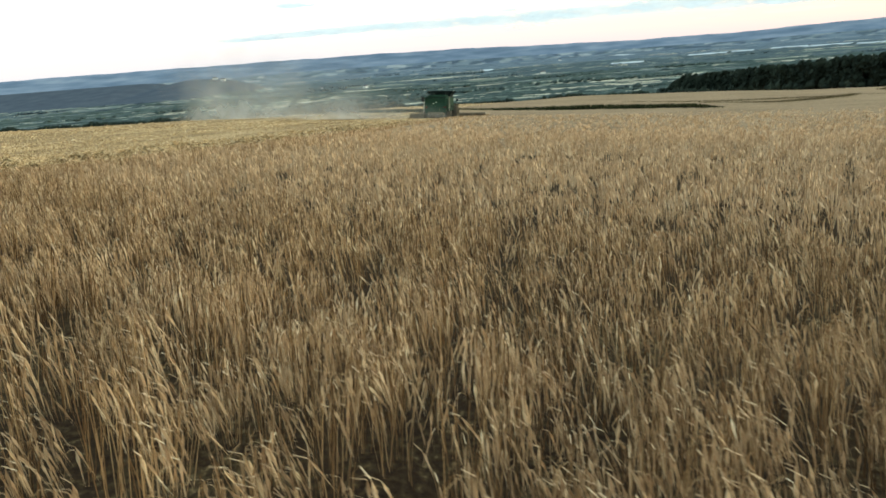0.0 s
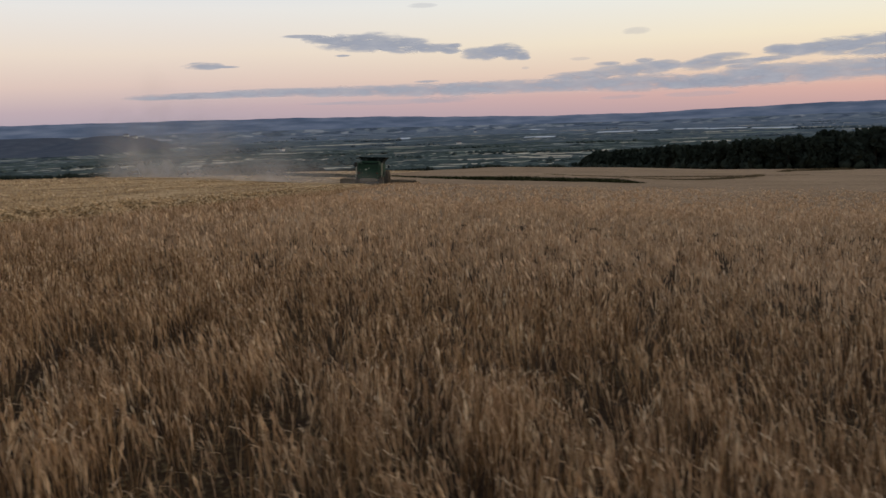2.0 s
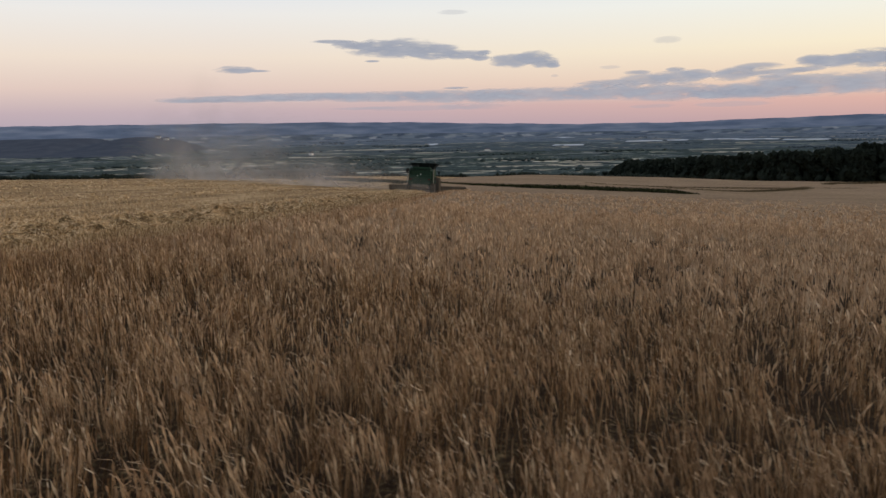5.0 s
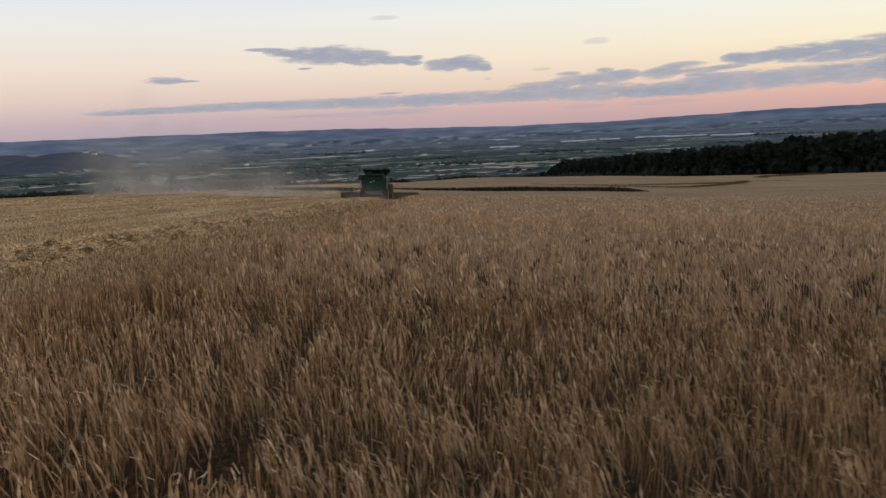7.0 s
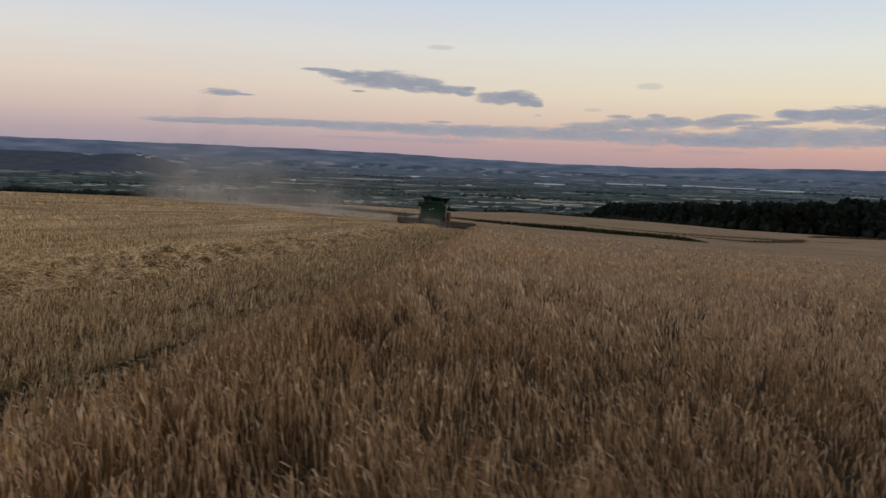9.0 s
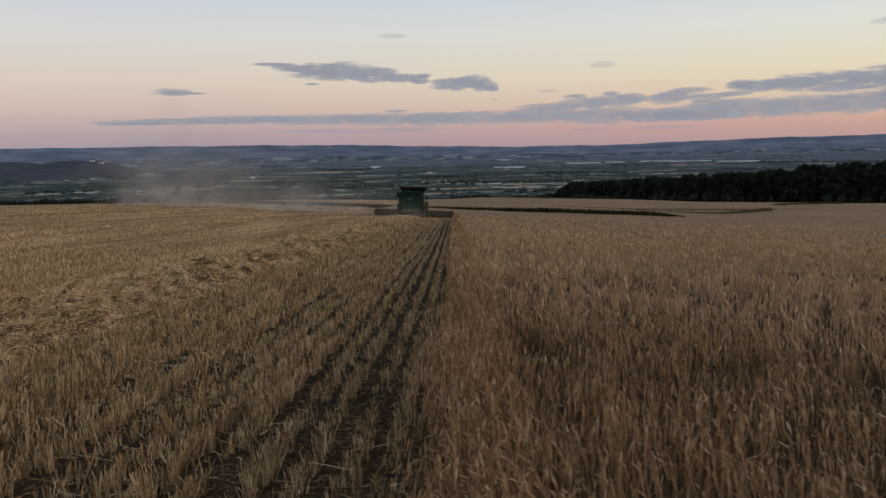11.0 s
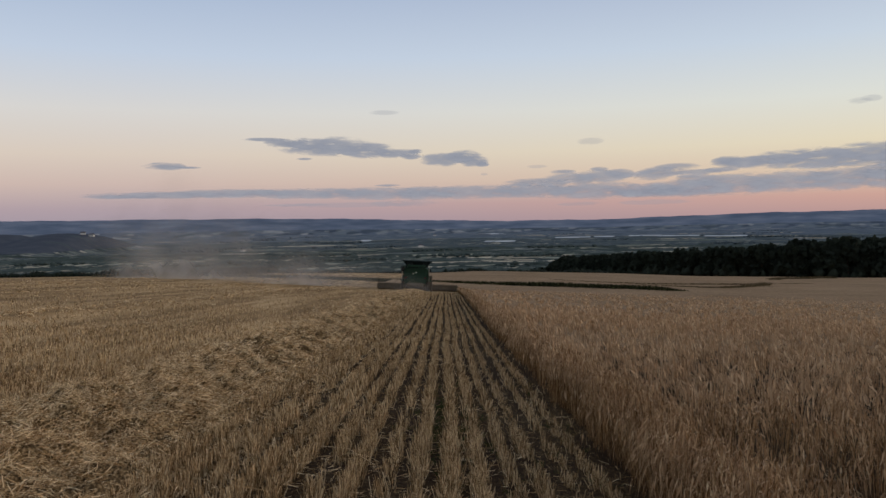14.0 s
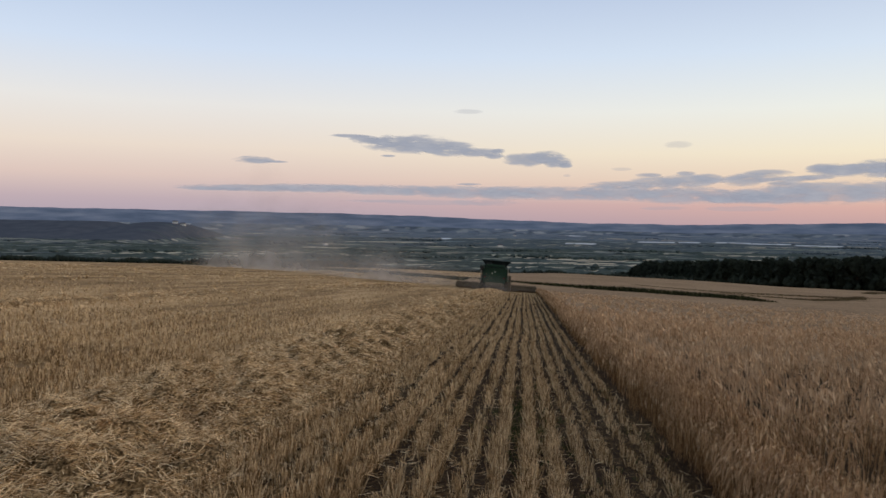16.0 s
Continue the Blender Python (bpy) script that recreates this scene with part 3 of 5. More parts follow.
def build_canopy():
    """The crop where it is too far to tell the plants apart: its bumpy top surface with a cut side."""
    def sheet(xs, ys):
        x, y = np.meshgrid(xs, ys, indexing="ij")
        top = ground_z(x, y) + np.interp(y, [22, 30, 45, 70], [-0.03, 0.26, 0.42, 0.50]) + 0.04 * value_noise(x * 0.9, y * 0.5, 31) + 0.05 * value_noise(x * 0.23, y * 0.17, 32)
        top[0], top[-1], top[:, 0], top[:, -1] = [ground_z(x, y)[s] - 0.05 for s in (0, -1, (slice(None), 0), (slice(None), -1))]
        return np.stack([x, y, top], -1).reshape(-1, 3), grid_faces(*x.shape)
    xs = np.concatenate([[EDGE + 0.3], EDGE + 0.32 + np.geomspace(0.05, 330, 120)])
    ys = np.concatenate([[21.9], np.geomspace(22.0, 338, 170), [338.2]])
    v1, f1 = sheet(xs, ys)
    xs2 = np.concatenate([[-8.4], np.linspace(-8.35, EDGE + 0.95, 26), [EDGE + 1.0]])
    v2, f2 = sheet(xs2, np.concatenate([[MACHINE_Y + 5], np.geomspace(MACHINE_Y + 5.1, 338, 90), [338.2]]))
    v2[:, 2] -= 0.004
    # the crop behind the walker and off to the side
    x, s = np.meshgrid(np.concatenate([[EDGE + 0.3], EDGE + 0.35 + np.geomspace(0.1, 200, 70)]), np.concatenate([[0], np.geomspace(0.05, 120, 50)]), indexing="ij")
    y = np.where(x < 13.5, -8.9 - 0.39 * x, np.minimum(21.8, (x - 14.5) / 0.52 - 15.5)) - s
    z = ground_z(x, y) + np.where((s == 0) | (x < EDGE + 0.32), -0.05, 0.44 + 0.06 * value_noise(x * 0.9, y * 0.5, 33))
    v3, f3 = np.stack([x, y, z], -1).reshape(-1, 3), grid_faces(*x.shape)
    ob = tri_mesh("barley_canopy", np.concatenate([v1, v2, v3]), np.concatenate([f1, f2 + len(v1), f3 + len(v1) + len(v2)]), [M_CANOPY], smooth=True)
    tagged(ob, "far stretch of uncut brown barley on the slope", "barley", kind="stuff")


# ---- stubble ----

def build_stubble():
    V, F, off = [], [], 0
    tiers = [(0, 9, 2100, 1.0), (9, 18, 850, 1.6), (18, 38, 300, 2.6), (38, 92, 80, 4.2)]
    for lo, hi, dens, wide in tiers:
        x0, x1, y0, y1 = -2.0 - 0.78 * hi, EDGE - 0.12, -0.5, hi + 1
        n = int((x1 - x0) * (y1 - y0) * dens)
        x, y = rng.uniform(x0, x1, n), rng.uniform(y0, y1, n)
        row = np.round(x / ROW)
        shift = np.where(row % 2 == 0, 0.012, -0.012)
        strong = value_noise(row * 0.73, row * 0.0 + y * 0.02, 41)
        tuft = 0.055 * wide ** 0.7
        seat = np.floor(y / tuft)
        hashed = np.abs(np.sin(seat * 12.9898 + row * 78.233) * 43758.5453) % 1.0
        y = (seat + 0.5 + 0.6 * (hashed - 0.5)) * tuft + rng.normal(0, 0.24 * tuft, n)
        x = row * ROW + shift + (hashed * 7.3 % 1.0 - 0.5) * (0.12 if wide < 1.5 else 0.10 if wide < 2 else 0.085) + rng.normal(0, 0.018 * wide ** 0.25, n) + 0.04 * value_noise(row * 0.3, y * 0.2, 42)
        d = np.hypot(x, y)
        clump = value_noise(row * 5.3, y * 6.0, 43) * 0.45 + value_noise(row * 2.3, y * 1.6, 44) * 0.4 + 0.3 * strong + rng.normal(0, 0.16, n)
        keep = (d >= lo) & (d < hi) & (clump > (-0.34 if wide < 2 else -0.6)) & (hashed > 0.06) & (x < EDGE - 0.04) & (x > -3 - 0.72 * np.maximum(y, 0) - 1.0)
        keep &= (x > SWATH - 1.2) | (d < 14) | (rng.random(n) < np.where(d < 24, 0.34, 0.11))
        keep &= rng.random(n) < np.interp(x, [EDGE - 1.2, EDGE - 0.8, EDGE - 0.1], [1.0, 0.66, 0.56])
        keep &= ~((y > MACHINE_Y - 4) & (x > -8.4))
        keep &= (row != -2) | (y > 11) | (rng.random(n) < 0.3)
        keep &= (np.abs(x - SWATH) > 1.1) | (rng.random(n) < 0.25)
        x, y, row = x[keep], y[keep], row[keep]
        k = len(x)
        p = np.stack([x, y, ground_z(x, y) - 0.01], 1)
        dv = np.stack([rng.normal(0, 0.22, k), rng.normal(0.03, 0.22, k), np.ones(k)], 1)
        aside = (x < SWATH - 1.2) & (np.hypot(x, y) > 11)
        length = np.where(aside, 0.7, np.interp(x, [EDGE - 1.2, EDGE - 0.8], [1.0, 0.72])) * rng.uniform(0.09, 0.20, k) * (0.9 + 0.25 * value_noise(row * 1.7, y * 0.8, 45))
        v, f = blades(p, dv, length, rng.uniform(0.0042, 0.0064, k) * wide)
        V.append(v), F.append(f + off)
        off += len(v)
    ob = tri_mesh("stubble", np.concatenate(V), np.concatenate(F), [M_STUB])
    tagged(ob, "cut golden barley stubble standing in drilled rows", "stubble", kind="stuff")


def heap_top(x, y, cx):
    u = np.abs(x - cx - 0.25 * value_noise(np.zeros_like(y), y * 0.12, 51)) / (1.35 + 0.25 * value_noise(np.ones_like(y) * 3, y * 0.45, 52))
    body = np.clip(1 - u * u, 0, 1)
    lumps = 0.60 + 0.28 * value_noise(x * 2.6, y * 2.0, 53) + 0.58 * value_noise(x * 6.5, y * 5.5, 54)
    return 0.33 * body * np.clip(lumps, 0.10, 2)


def build_swath(cx, y0, y1, dens, wide, name_label, low=1.0, inner=None):
    ys = np.concatenate([np.arange(y0, min(y1, 30), 0.09 if wide < 1.1 else 0.3), np.geomspace(max(30, y0), y1, 160)]) if y1 > 30 else np.arange(y0, y1, 0.16)
    xs = np.linspace(cx - 1.75, cx + 1.75, 44 if wide < 1.1 else 18)
    x, y = np.meshgrid(xs, ys, indexing="ij")
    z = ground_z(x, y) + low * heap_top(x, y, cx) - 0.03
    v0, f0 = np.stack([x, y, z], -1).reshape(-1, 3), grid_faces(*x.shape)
    V, F, off = [v0], [f0], len(v0)
    for lo, hi, dn, wd in ((y0, 12, dens, wide), (12, 30, dens * 0.32, wide * 1.8), (30, y1, dens * 0.11, wide * 2.8)):
        if hi <= lo:
            continue
        # matted wads: straws that lie together, tipped this way and that
        k = int((hi - lo) * 3.4 * dn / 16)
        wx, wy, turn, tip, lift = rng.normal(cx, 0.88, k), rng.uniform(lo, hi, k), rng.uniform(0, 6.28, k), rng.normal(0.05, 0.35, k), rng.uniform(-0.04, 0.05, k)
        wx, wy, turn, tip, lift = [np.repeat(q, 16) for q in (wx, wy, turn, tip, lift)]
        n = len(wx)
        px, py = wx + rng.normal(0, 0.035 * wd ** 0.4, n), wy + rng.normal(0, 0.035 * wd ** 0.4, n)
        ph = turn + rng.normal(0, 0.8, n)
        dv = np.stack([np.cos(ph), np.sin(ph), tip + rng.normal(0, 0.22, n)], 1)
        p = np.stack([px, py, ground_z(px, py) + low * heap_top(px, py, cx) + lift + rng.uniform(-0.02, 0.03, n)], 1)
        v, f = blades(p, dv, rng.uniform(0.03, 0.12, n) * wd ** 0.3, rng.uniform(0.0030, 0.0058, n) * wd)
        V.append(v), F.append(f + off)
        off += len(v)
    fa = np.concatenate(F)
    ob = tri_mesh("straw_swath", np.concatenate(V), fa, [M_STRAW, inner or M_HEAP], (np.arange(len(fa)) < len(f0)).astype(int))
    tagged(ob, name_label, "straw", kind="stuff")


def build_litter():
    """Loose straws dropped between the rows."""
    n = 19000
    y = rng.uniform(0, 26, n) ** 1.0
    x = rng.uniform(-1, 1, n) * 0.5 * (EDGE + 3 + 0.6 * y) + 0.5 * (EDGE - 3 - 0.6 * y)
    keep = (x < EDGE - 1.0) | ((x < EDGE) & (rng.random(n) < 0.35))
    x, y = x[keep], y[keep]
    n = len(x)
    ph = rng.uniform(0, 6.28, n)
    p = np.stack([x, y, ground_z(x, y) + 0.02 + 0.10 * rng.random(n) ** 2], 1)
    dv = np.stack([np.cos(ph), np.sin(ph), rng.normal(0, 0.25, n)], 1)
    v, f = blades(p, dv, rng.uniform(0.03, 0.10, n) + 0.26 * rng.random(n) ** 6, rng.uniform(0.0025, 0.0050, n))
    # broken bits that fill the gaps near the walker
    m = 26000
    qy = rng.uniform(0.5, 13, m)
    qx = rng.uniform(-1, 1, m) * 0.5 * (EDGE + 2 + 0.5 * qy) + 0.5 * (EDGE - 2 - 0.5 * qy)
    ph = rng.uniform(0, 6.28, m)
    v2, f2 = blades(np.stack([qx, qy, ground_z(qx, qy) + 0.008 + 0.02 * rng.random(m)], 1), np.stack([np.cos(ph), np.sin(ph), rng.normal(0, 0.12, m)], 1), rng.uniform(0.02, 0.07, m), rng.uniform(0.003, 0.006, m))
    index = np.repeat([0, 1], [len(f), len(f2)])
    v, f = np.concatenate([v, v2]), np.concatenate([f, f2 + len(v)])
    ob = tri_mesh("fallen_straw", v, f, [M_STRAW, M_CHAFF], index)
    tagged(ob, "loose straws lying between the stubble rows", "straw", kind="stuff")


build_barley()
build_canopy()
build_stubble()
build_swath(SWATH, -1.0, MACHINE_Y - 4.5, 2500, 1.0, "thick row of loose golden straw behind the harvester")
for k in range(1, 6):
    build_swath(SWATH - CUT * k, -2.0 + 8 * k, 300.0, 170 / k, 1.3 + 0.3 * k, "older row of golden straw across the stubble", 0.32, M_FARSTUB)
build_litter()


def build_weeds():
    """Small green weeds in the shade along the foot of the crop."""
    k = 170
    tx, ty = EDGE - 0.1 - rng.uniform(0, 1.7, k), rng.uniform(0.8, 14, k)
    on = value_noise(tx * 1.5, ty * 0.8, 71) > -0.1
    # a denser patch where the drill left a gap
    px, py = rng.normal(0.02, 0.22, 190), rng.normal(9.2, 1.3, 190)
    tx, ty = np.repeat(np.concatenate([tx[on], px]), 9), np.repeat(np.concatenate([ty[on], py]), 9)
    n = len(tx)
    x, y = tx + rng.normal(0, 0.02, n), ty + rng.normal(0, 0.02, n)
    ph = rng.uniform(0, 6.28, n)
    v, f = strands(np.stack([x, y, ground_z(x, y)], 1), np.stack([0.7 * np.cos(ph), 0.7 * np.sin(ph), np.ones(n)], 1), rng.uniform(0.04, 0.14, n), rng.uniform(0.003, 0.008, n), 0.35)
    ob = tri_mesh("weeds", v, f, [M_GRASS])
    tagged(ob, "small green weeds along the foot of the crop", "weeds", kind="stuff")


build_weeds()


# ---- rough grass strip between two blocks of crop, and tramline streaks ----
def build_field_strip(pts, n, fade_x, fade, wide, mat, label):
    pts = np.array(pts, float)
    s = np.linspace(0, 1, len(pts))
    q = rng.uniform(0, 1, n)
    x = np.interp(q, s, pts[:, 0]) + rng.normal(0, 0.5, n)
    y = np.interp(q, s, pts[:, 1]) + rng.normal(0, wide, n)
    p = np.stack([x, y, ground_z(x, y) - 0.02], 1)
    dv = np.stack([rng.normal(0, 0.25, n), rng.normal(0, 0.25, n), np.ones(n)], 1)
    v, f = strands(p, dv, rng.uniform(0.55, 0.95, n) * np.interp(x, fade_x, fade) + 0.15, rng.uniform(0.06, 0.13, n), 0.1)
    ob = tri_mesh("grass_strip", v, f, [mat])
    tagged(ob, label, "grass", kind="stuff")


# ---- trees ----
def tree_template(seed, height, spread):
    r = np.random.default_rng(seed)
    root = new("tree")
    bm = bmesh.new()
    rings = []
    for k in range(6):
        t = k / 5
        rad = 0.45 * (1 - t) ** 0.8 * height / 18 + 0.05
        cx, cy = 0.3 * math.sin(2.1 * t + seed), 0.3 * math.cos(1.7 * t + seed)
        rings.append([bm.verts.new((cx + rad * math.cos(a), cy + rad * math.sin(a), t * height * 0.75)) for a in np.linspace(0, 2 * math.pi, 8)[:-1]])
    for a, b in zip(rings, rings[1:]):
        for i in range(7):
            bm.faces.new((a[i], a[(i + 1) % 7], b[(i + 1) % 7], b[i]))
    for k in range(7):
        z0 = height * (0.25 + 0.06 * k)
        ang = 2.4 * k + seed
        tip = Vector((spread * 0.7 * math.cos(ang), spread * 0.7 * math.sin(ang), z0 + height * 0.22))
        b0 = [bm.verts.new((0.12 * math.cos(c), 0.12 * math.sin(c), z0)) for c in (0, 2.1, 4.2)]
        e = bm.verts.new(tip)
        for i in range(3):
            bm.faces.new((b0[i], b0[(i + 1) % 3], e))
    part("trunk", bm, M_BARK, root)
    # crown: lobes of small leaf clumps with gaps between
    lobes = [(0, 0, height * 0.72, spread * 0.62)] + [(spread * 0.6 * math.cos(2.3 * k), spread * 0.6 * math.sin(2.3 * k), height * r.uniform(0.16, 0.80), spread * r.uniform(0.34, 0.55)) for k in range(12)]
    pts = []
    for lx, ly, lz, lr in lobes:
        m = int(6 * lr * lr) + 7
        d = unit(r.normal(size=(m, 3)))
        pts.append(np.array([lx, ly, lz]) + d * lr * (r.uniform(0.5, 1.08, (m, 1))) * np.array([1, 1, 0.85]))
    c = np.concatenate(pts)
    n = len(c)
    size = r.uniform(0.9, 1.8, n)[:, None]
    a, b = unit(r.normal(size=(n, 3))), unit(r.normal(size=(n, 3)))
    b = unit(b - a * (a * b).sum(1, keepdims=True))
    v = np.stack([c - a * size - b * size * 0.5, c + a * size - b * size * 0.6, c + a * size * 0.7 + b * size, c - a * size * 0.8 + b * size * 0.8], 1).reshape(-1, 3)
    crown = tri_mesh("crown", v, repeat_faces([(0, 1, 2), (0, 2, 3)], n, 4), [M_LEAF])
    crown.parent = root
    tagged(root, "broadleaf tree with dense dark green summer crown in a wood", "tree", group="wood beside the field")
    return root


def build_wood():
    kinds = [tree_template(s, h, w) for s, h, w in ((1, 19, 5.5), (2, 21, 6.0), (3, 17, 5.2), (4, 20, 6.6), (5, 15, 4.8))]
    front = np.array([(101, 834), (112, 700), (124, 590), (140, 470), (150, 405), (178, 368), (215, 352), (262, 342), (330, 330)], float)
    seg = np.concatenate([[0], np.cumsum(np.hypot(*np.diff(front, axis=0).T))])
    r = np.random.default_rng(5)
    first = set()
    for row, (shift, gap) in enumerate(((0, 7.0), (9, 8.5), (20, 10.0), (34, 12.0))):
        for s in np.arange(2, seg[-1], gap):
            s = s + r.uniform(-2, 2)
            x = np.interp(s, seg, front[:, 0]) + shift * 0.75 + r.uniform(-2, 2)
            y = np.interp(s, seg, front[:, 1]) + shift * 0.65 + r.uniform(-2, 2)
            k = r.integers(0, 5)
            size = r.uniform(0.88, 1.06) * np.interp(s, [0, 40, 100, 160, 260, 420, 480, 540, 700], [0.55, 0.82, 1.06, 0.92, 0.78, 0.84, 0.98, 0.99, 0.94])
            m = pose(x, y, gz(x, y) - 0.1, 0, 0, r.uniform(0, 360)) @ Matrix.Diagonal((size, size, size, 1))
            if k not in first:
                first.add(k)
                kinds[k].matrix_basis = m
            else:
                ob = copy_thing(kinds[k], Matrix())
                ob.matrix_basis = m
    n = 1500
    s = r.uniform(0, seg[-1], n)
    x = np.interp(s, seg, front[:, 0]) + r.uniform(-4, 12, n)
    y = np.interp(s, seg, front[:, 1]) + r.uniform(-4, 10, n)
    v, f = lumps(np.stack([x, y, ground_z(x, y)], 1), r.uniform(3, 6, n), r.uniform(2.5, 7.5, n), 15)
    ob = tri_mesh("undergrowth", v, f, [M_LEAF])
    tagged(ob, "dark bushes along the foot of the wood", "bushes", kind="stuff")


def lumps(c, wide, high, seed):
    """Low faceted clumps of foliage, eight triangles each."""
    r = np.random.default_rng(seed)
    n = len(c)
    o = np.zeros((n, 6, 3))
    ang = r.uniform(0, 6.28, n)
    for k in range(4):
        a = ang + k * 1.57 + r.uniform(-0.4, 0.4, n)
        rad = wide * r.uniform(0.4, 0.65, n)
        o[:, k] = np.stack([rad * np.cos(a), rad * np.sin(a), high * r.uniform(0.25, 0.5, n)], 1)
    o[:, 4] = np.stack([wide * r.uniform(-.15, .15, n), wide * r.uniform(-.15, .15, n), high * r.uniform(0.85, 1.1, n)], 1)
    o[:, 5] = np.stack([np.zeros(n), np.zeros(n), np.full(n, -1.0)], 1)
    v = (c[:, None] + o).reshape(-1, 3)
    t = [(0, 1, 4), (1, 2, 4), (2, 3, 4), (3, 0, 4), (1, 0, 5), (2, 1, 5), (3, 2, 5), (0, 3, 5)]
    return v, repeat_faces(t, n, 6)


def build_field_hedge():
    n = 900
    x = np.concatenate([rng.uniform(-260, -62, n), rng.uniform(-62, 70, 320)])
    y = 346 + 2.5 * np.sin(x / 17.0) + rng.normal(0, 1.2, len(x))
    c = np.stack([x, y, ground_z(x, y)], 1)
    tall = np.where(x < -62, 1.4 + 1.9 * np.abs(value_noise(x * 0.09, y * 0, 61)), np.where(x < 0, 1.0, 1.9) + 1.0 * value_noise(x * 0.2, y * 0, 62))
    v, f = lumps(c, np.full(len(x), 2.2), np.maximum(tall, 0.6) * rng.uniform(0.7, 1.1, len(x)), 8)
    ob = tri_mesh("field_hedge", v, f, [M_LEAF])
    tagged(ob, "dark overgrown hedge along the far field edge", "hedge", kind="stuff")


def build_vale_hedges():
    r = np.random.default_rng(12)
    V, F, I, off = [], [], [], 0
    for _ in range(1400):
        az, d = radians(r.uniform(-42, 40)), 900 * (4.5 ** (r.uniform(0, 1) ** 1.2))
        cx, cy = d * math.sin(az), d * math.cos(az)
        if cy < 860 or gz(cx, cy) > -52:
            continue
        ang = -az + (r.normal(0, 0.2) if r.random() < 0.8 else r.uniform(0, 3.14))
        length = r.uniform(0.03, 0.16) * d
        s = np.arange(-length / 2, length / 2, 0.0058 * d)
        n = len(s)
        x = cx + s * math.cos(ang) + 6 * np.sin(s / 60 + cx)
        y = cy + s * math.sin(ang) + 6 * np.sin(s / 47 + cy)
        z = ground_z(x, y)
        tall = (0.9 + 1.8 * np.abs(value_noise(s / 21 + cx, s * 0 + cy, 63))) * np.minimum(1, np.minimum(np.arange(n), np.arange(n)[::-1]) / 2 + 0.1)
        tall = tall * (1 + 1.2 * (r.random(n) < 0.14)) * np.interp(d, [900, 1700], [1.05, 0.95])
        wide = 2.5 + r.uniform(0, 2.5)
        nx, ny = -math.sin(ang), math.cos(ang)
        ring = np.stack([np.stack([x - nx * wide, y - ny * wide, z - 0.5], 1), np.stack([x - nx * wide * 0.6, y - ny * wide * 0.6, z + tall * 0.75], 1),
                         np.stack([x, y, z + tall], 1), np.stack([x + nx * wide, y + ny * wide, z - 0.5], 1)], 1)
        V.append(ring.reshape(-1, 3))
        f = grid_faces(n, 4)
        # farther hedges get the haze-tinted copies
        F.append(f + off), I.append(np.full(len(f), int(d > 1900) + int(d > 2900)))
        off += 4 * n
    C = []
    for _ in range(60):
        az, d = radians(r.uniform(-42, 40)), 950 * (4.0 ** r.uniform(0, 1))
        m = r.integers(12, 40)
        C.append(np.stack([d * math.sin(az) + r.normal(0, 34, m), d * math.cos(az) + r.normal(0, 14, m)], 1))
    xy = np.concatenate(C)
    xy = xy[(xy[:, 1] > 860) & (ground_z(xy[:, 0], xy[:, 1]) < -54)]
    n = len(xy)
    v, f = lumps(np.stack([xy[:, 0], xy[:, 1], ground_z(xy[:, 0], xy[:, 1])], 1), r.uniform(9, 17, n), r.uniform(4, 8, n), 13)
    # copses too: haze-tinted copies beyond 1900 and 2900 m
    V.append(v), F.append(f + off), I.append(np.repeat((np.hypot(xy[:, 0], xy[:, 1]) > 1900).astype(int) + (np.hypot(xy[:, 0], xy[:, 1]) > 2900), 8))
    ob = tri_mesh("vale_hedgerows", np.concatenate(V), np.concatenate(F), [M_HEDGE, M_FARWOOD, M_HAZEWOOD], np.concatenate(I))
    tagged(ob, "dark hedgerows and copses dividing the distant fields", "hedgerow", kind="stuff")


def ground_patch(name, cx, cy, across, deep, turn, mat, label, category, lift=0.6, arch=0.0):
    u, w = np.meshgrid(np.linspace(-0.5, 0.5, 13), np.linspace(-0.5, 0.5, 7), indexing="ij")
    skew = 0.18 * w
    x0, y0 = (u + skew) * across, w * deep * (1 + 0.3 * u)
    ca, sa = math.cos(turn), math.sin(turn)
    x, y = cx + x0 * ca - y0 * sa, cy + x0 * sa + y0 * ca
    z = ground_z(x, y) + lift + arch * (1 - 4 * w * w)
    ob = tri_mesh(name, np.stack([x, y, z], -1).reshape(-1, 3), grid_faces(*x.shape), [mat], smooth=True)
    tagged(ob, label, category, kind="structure")


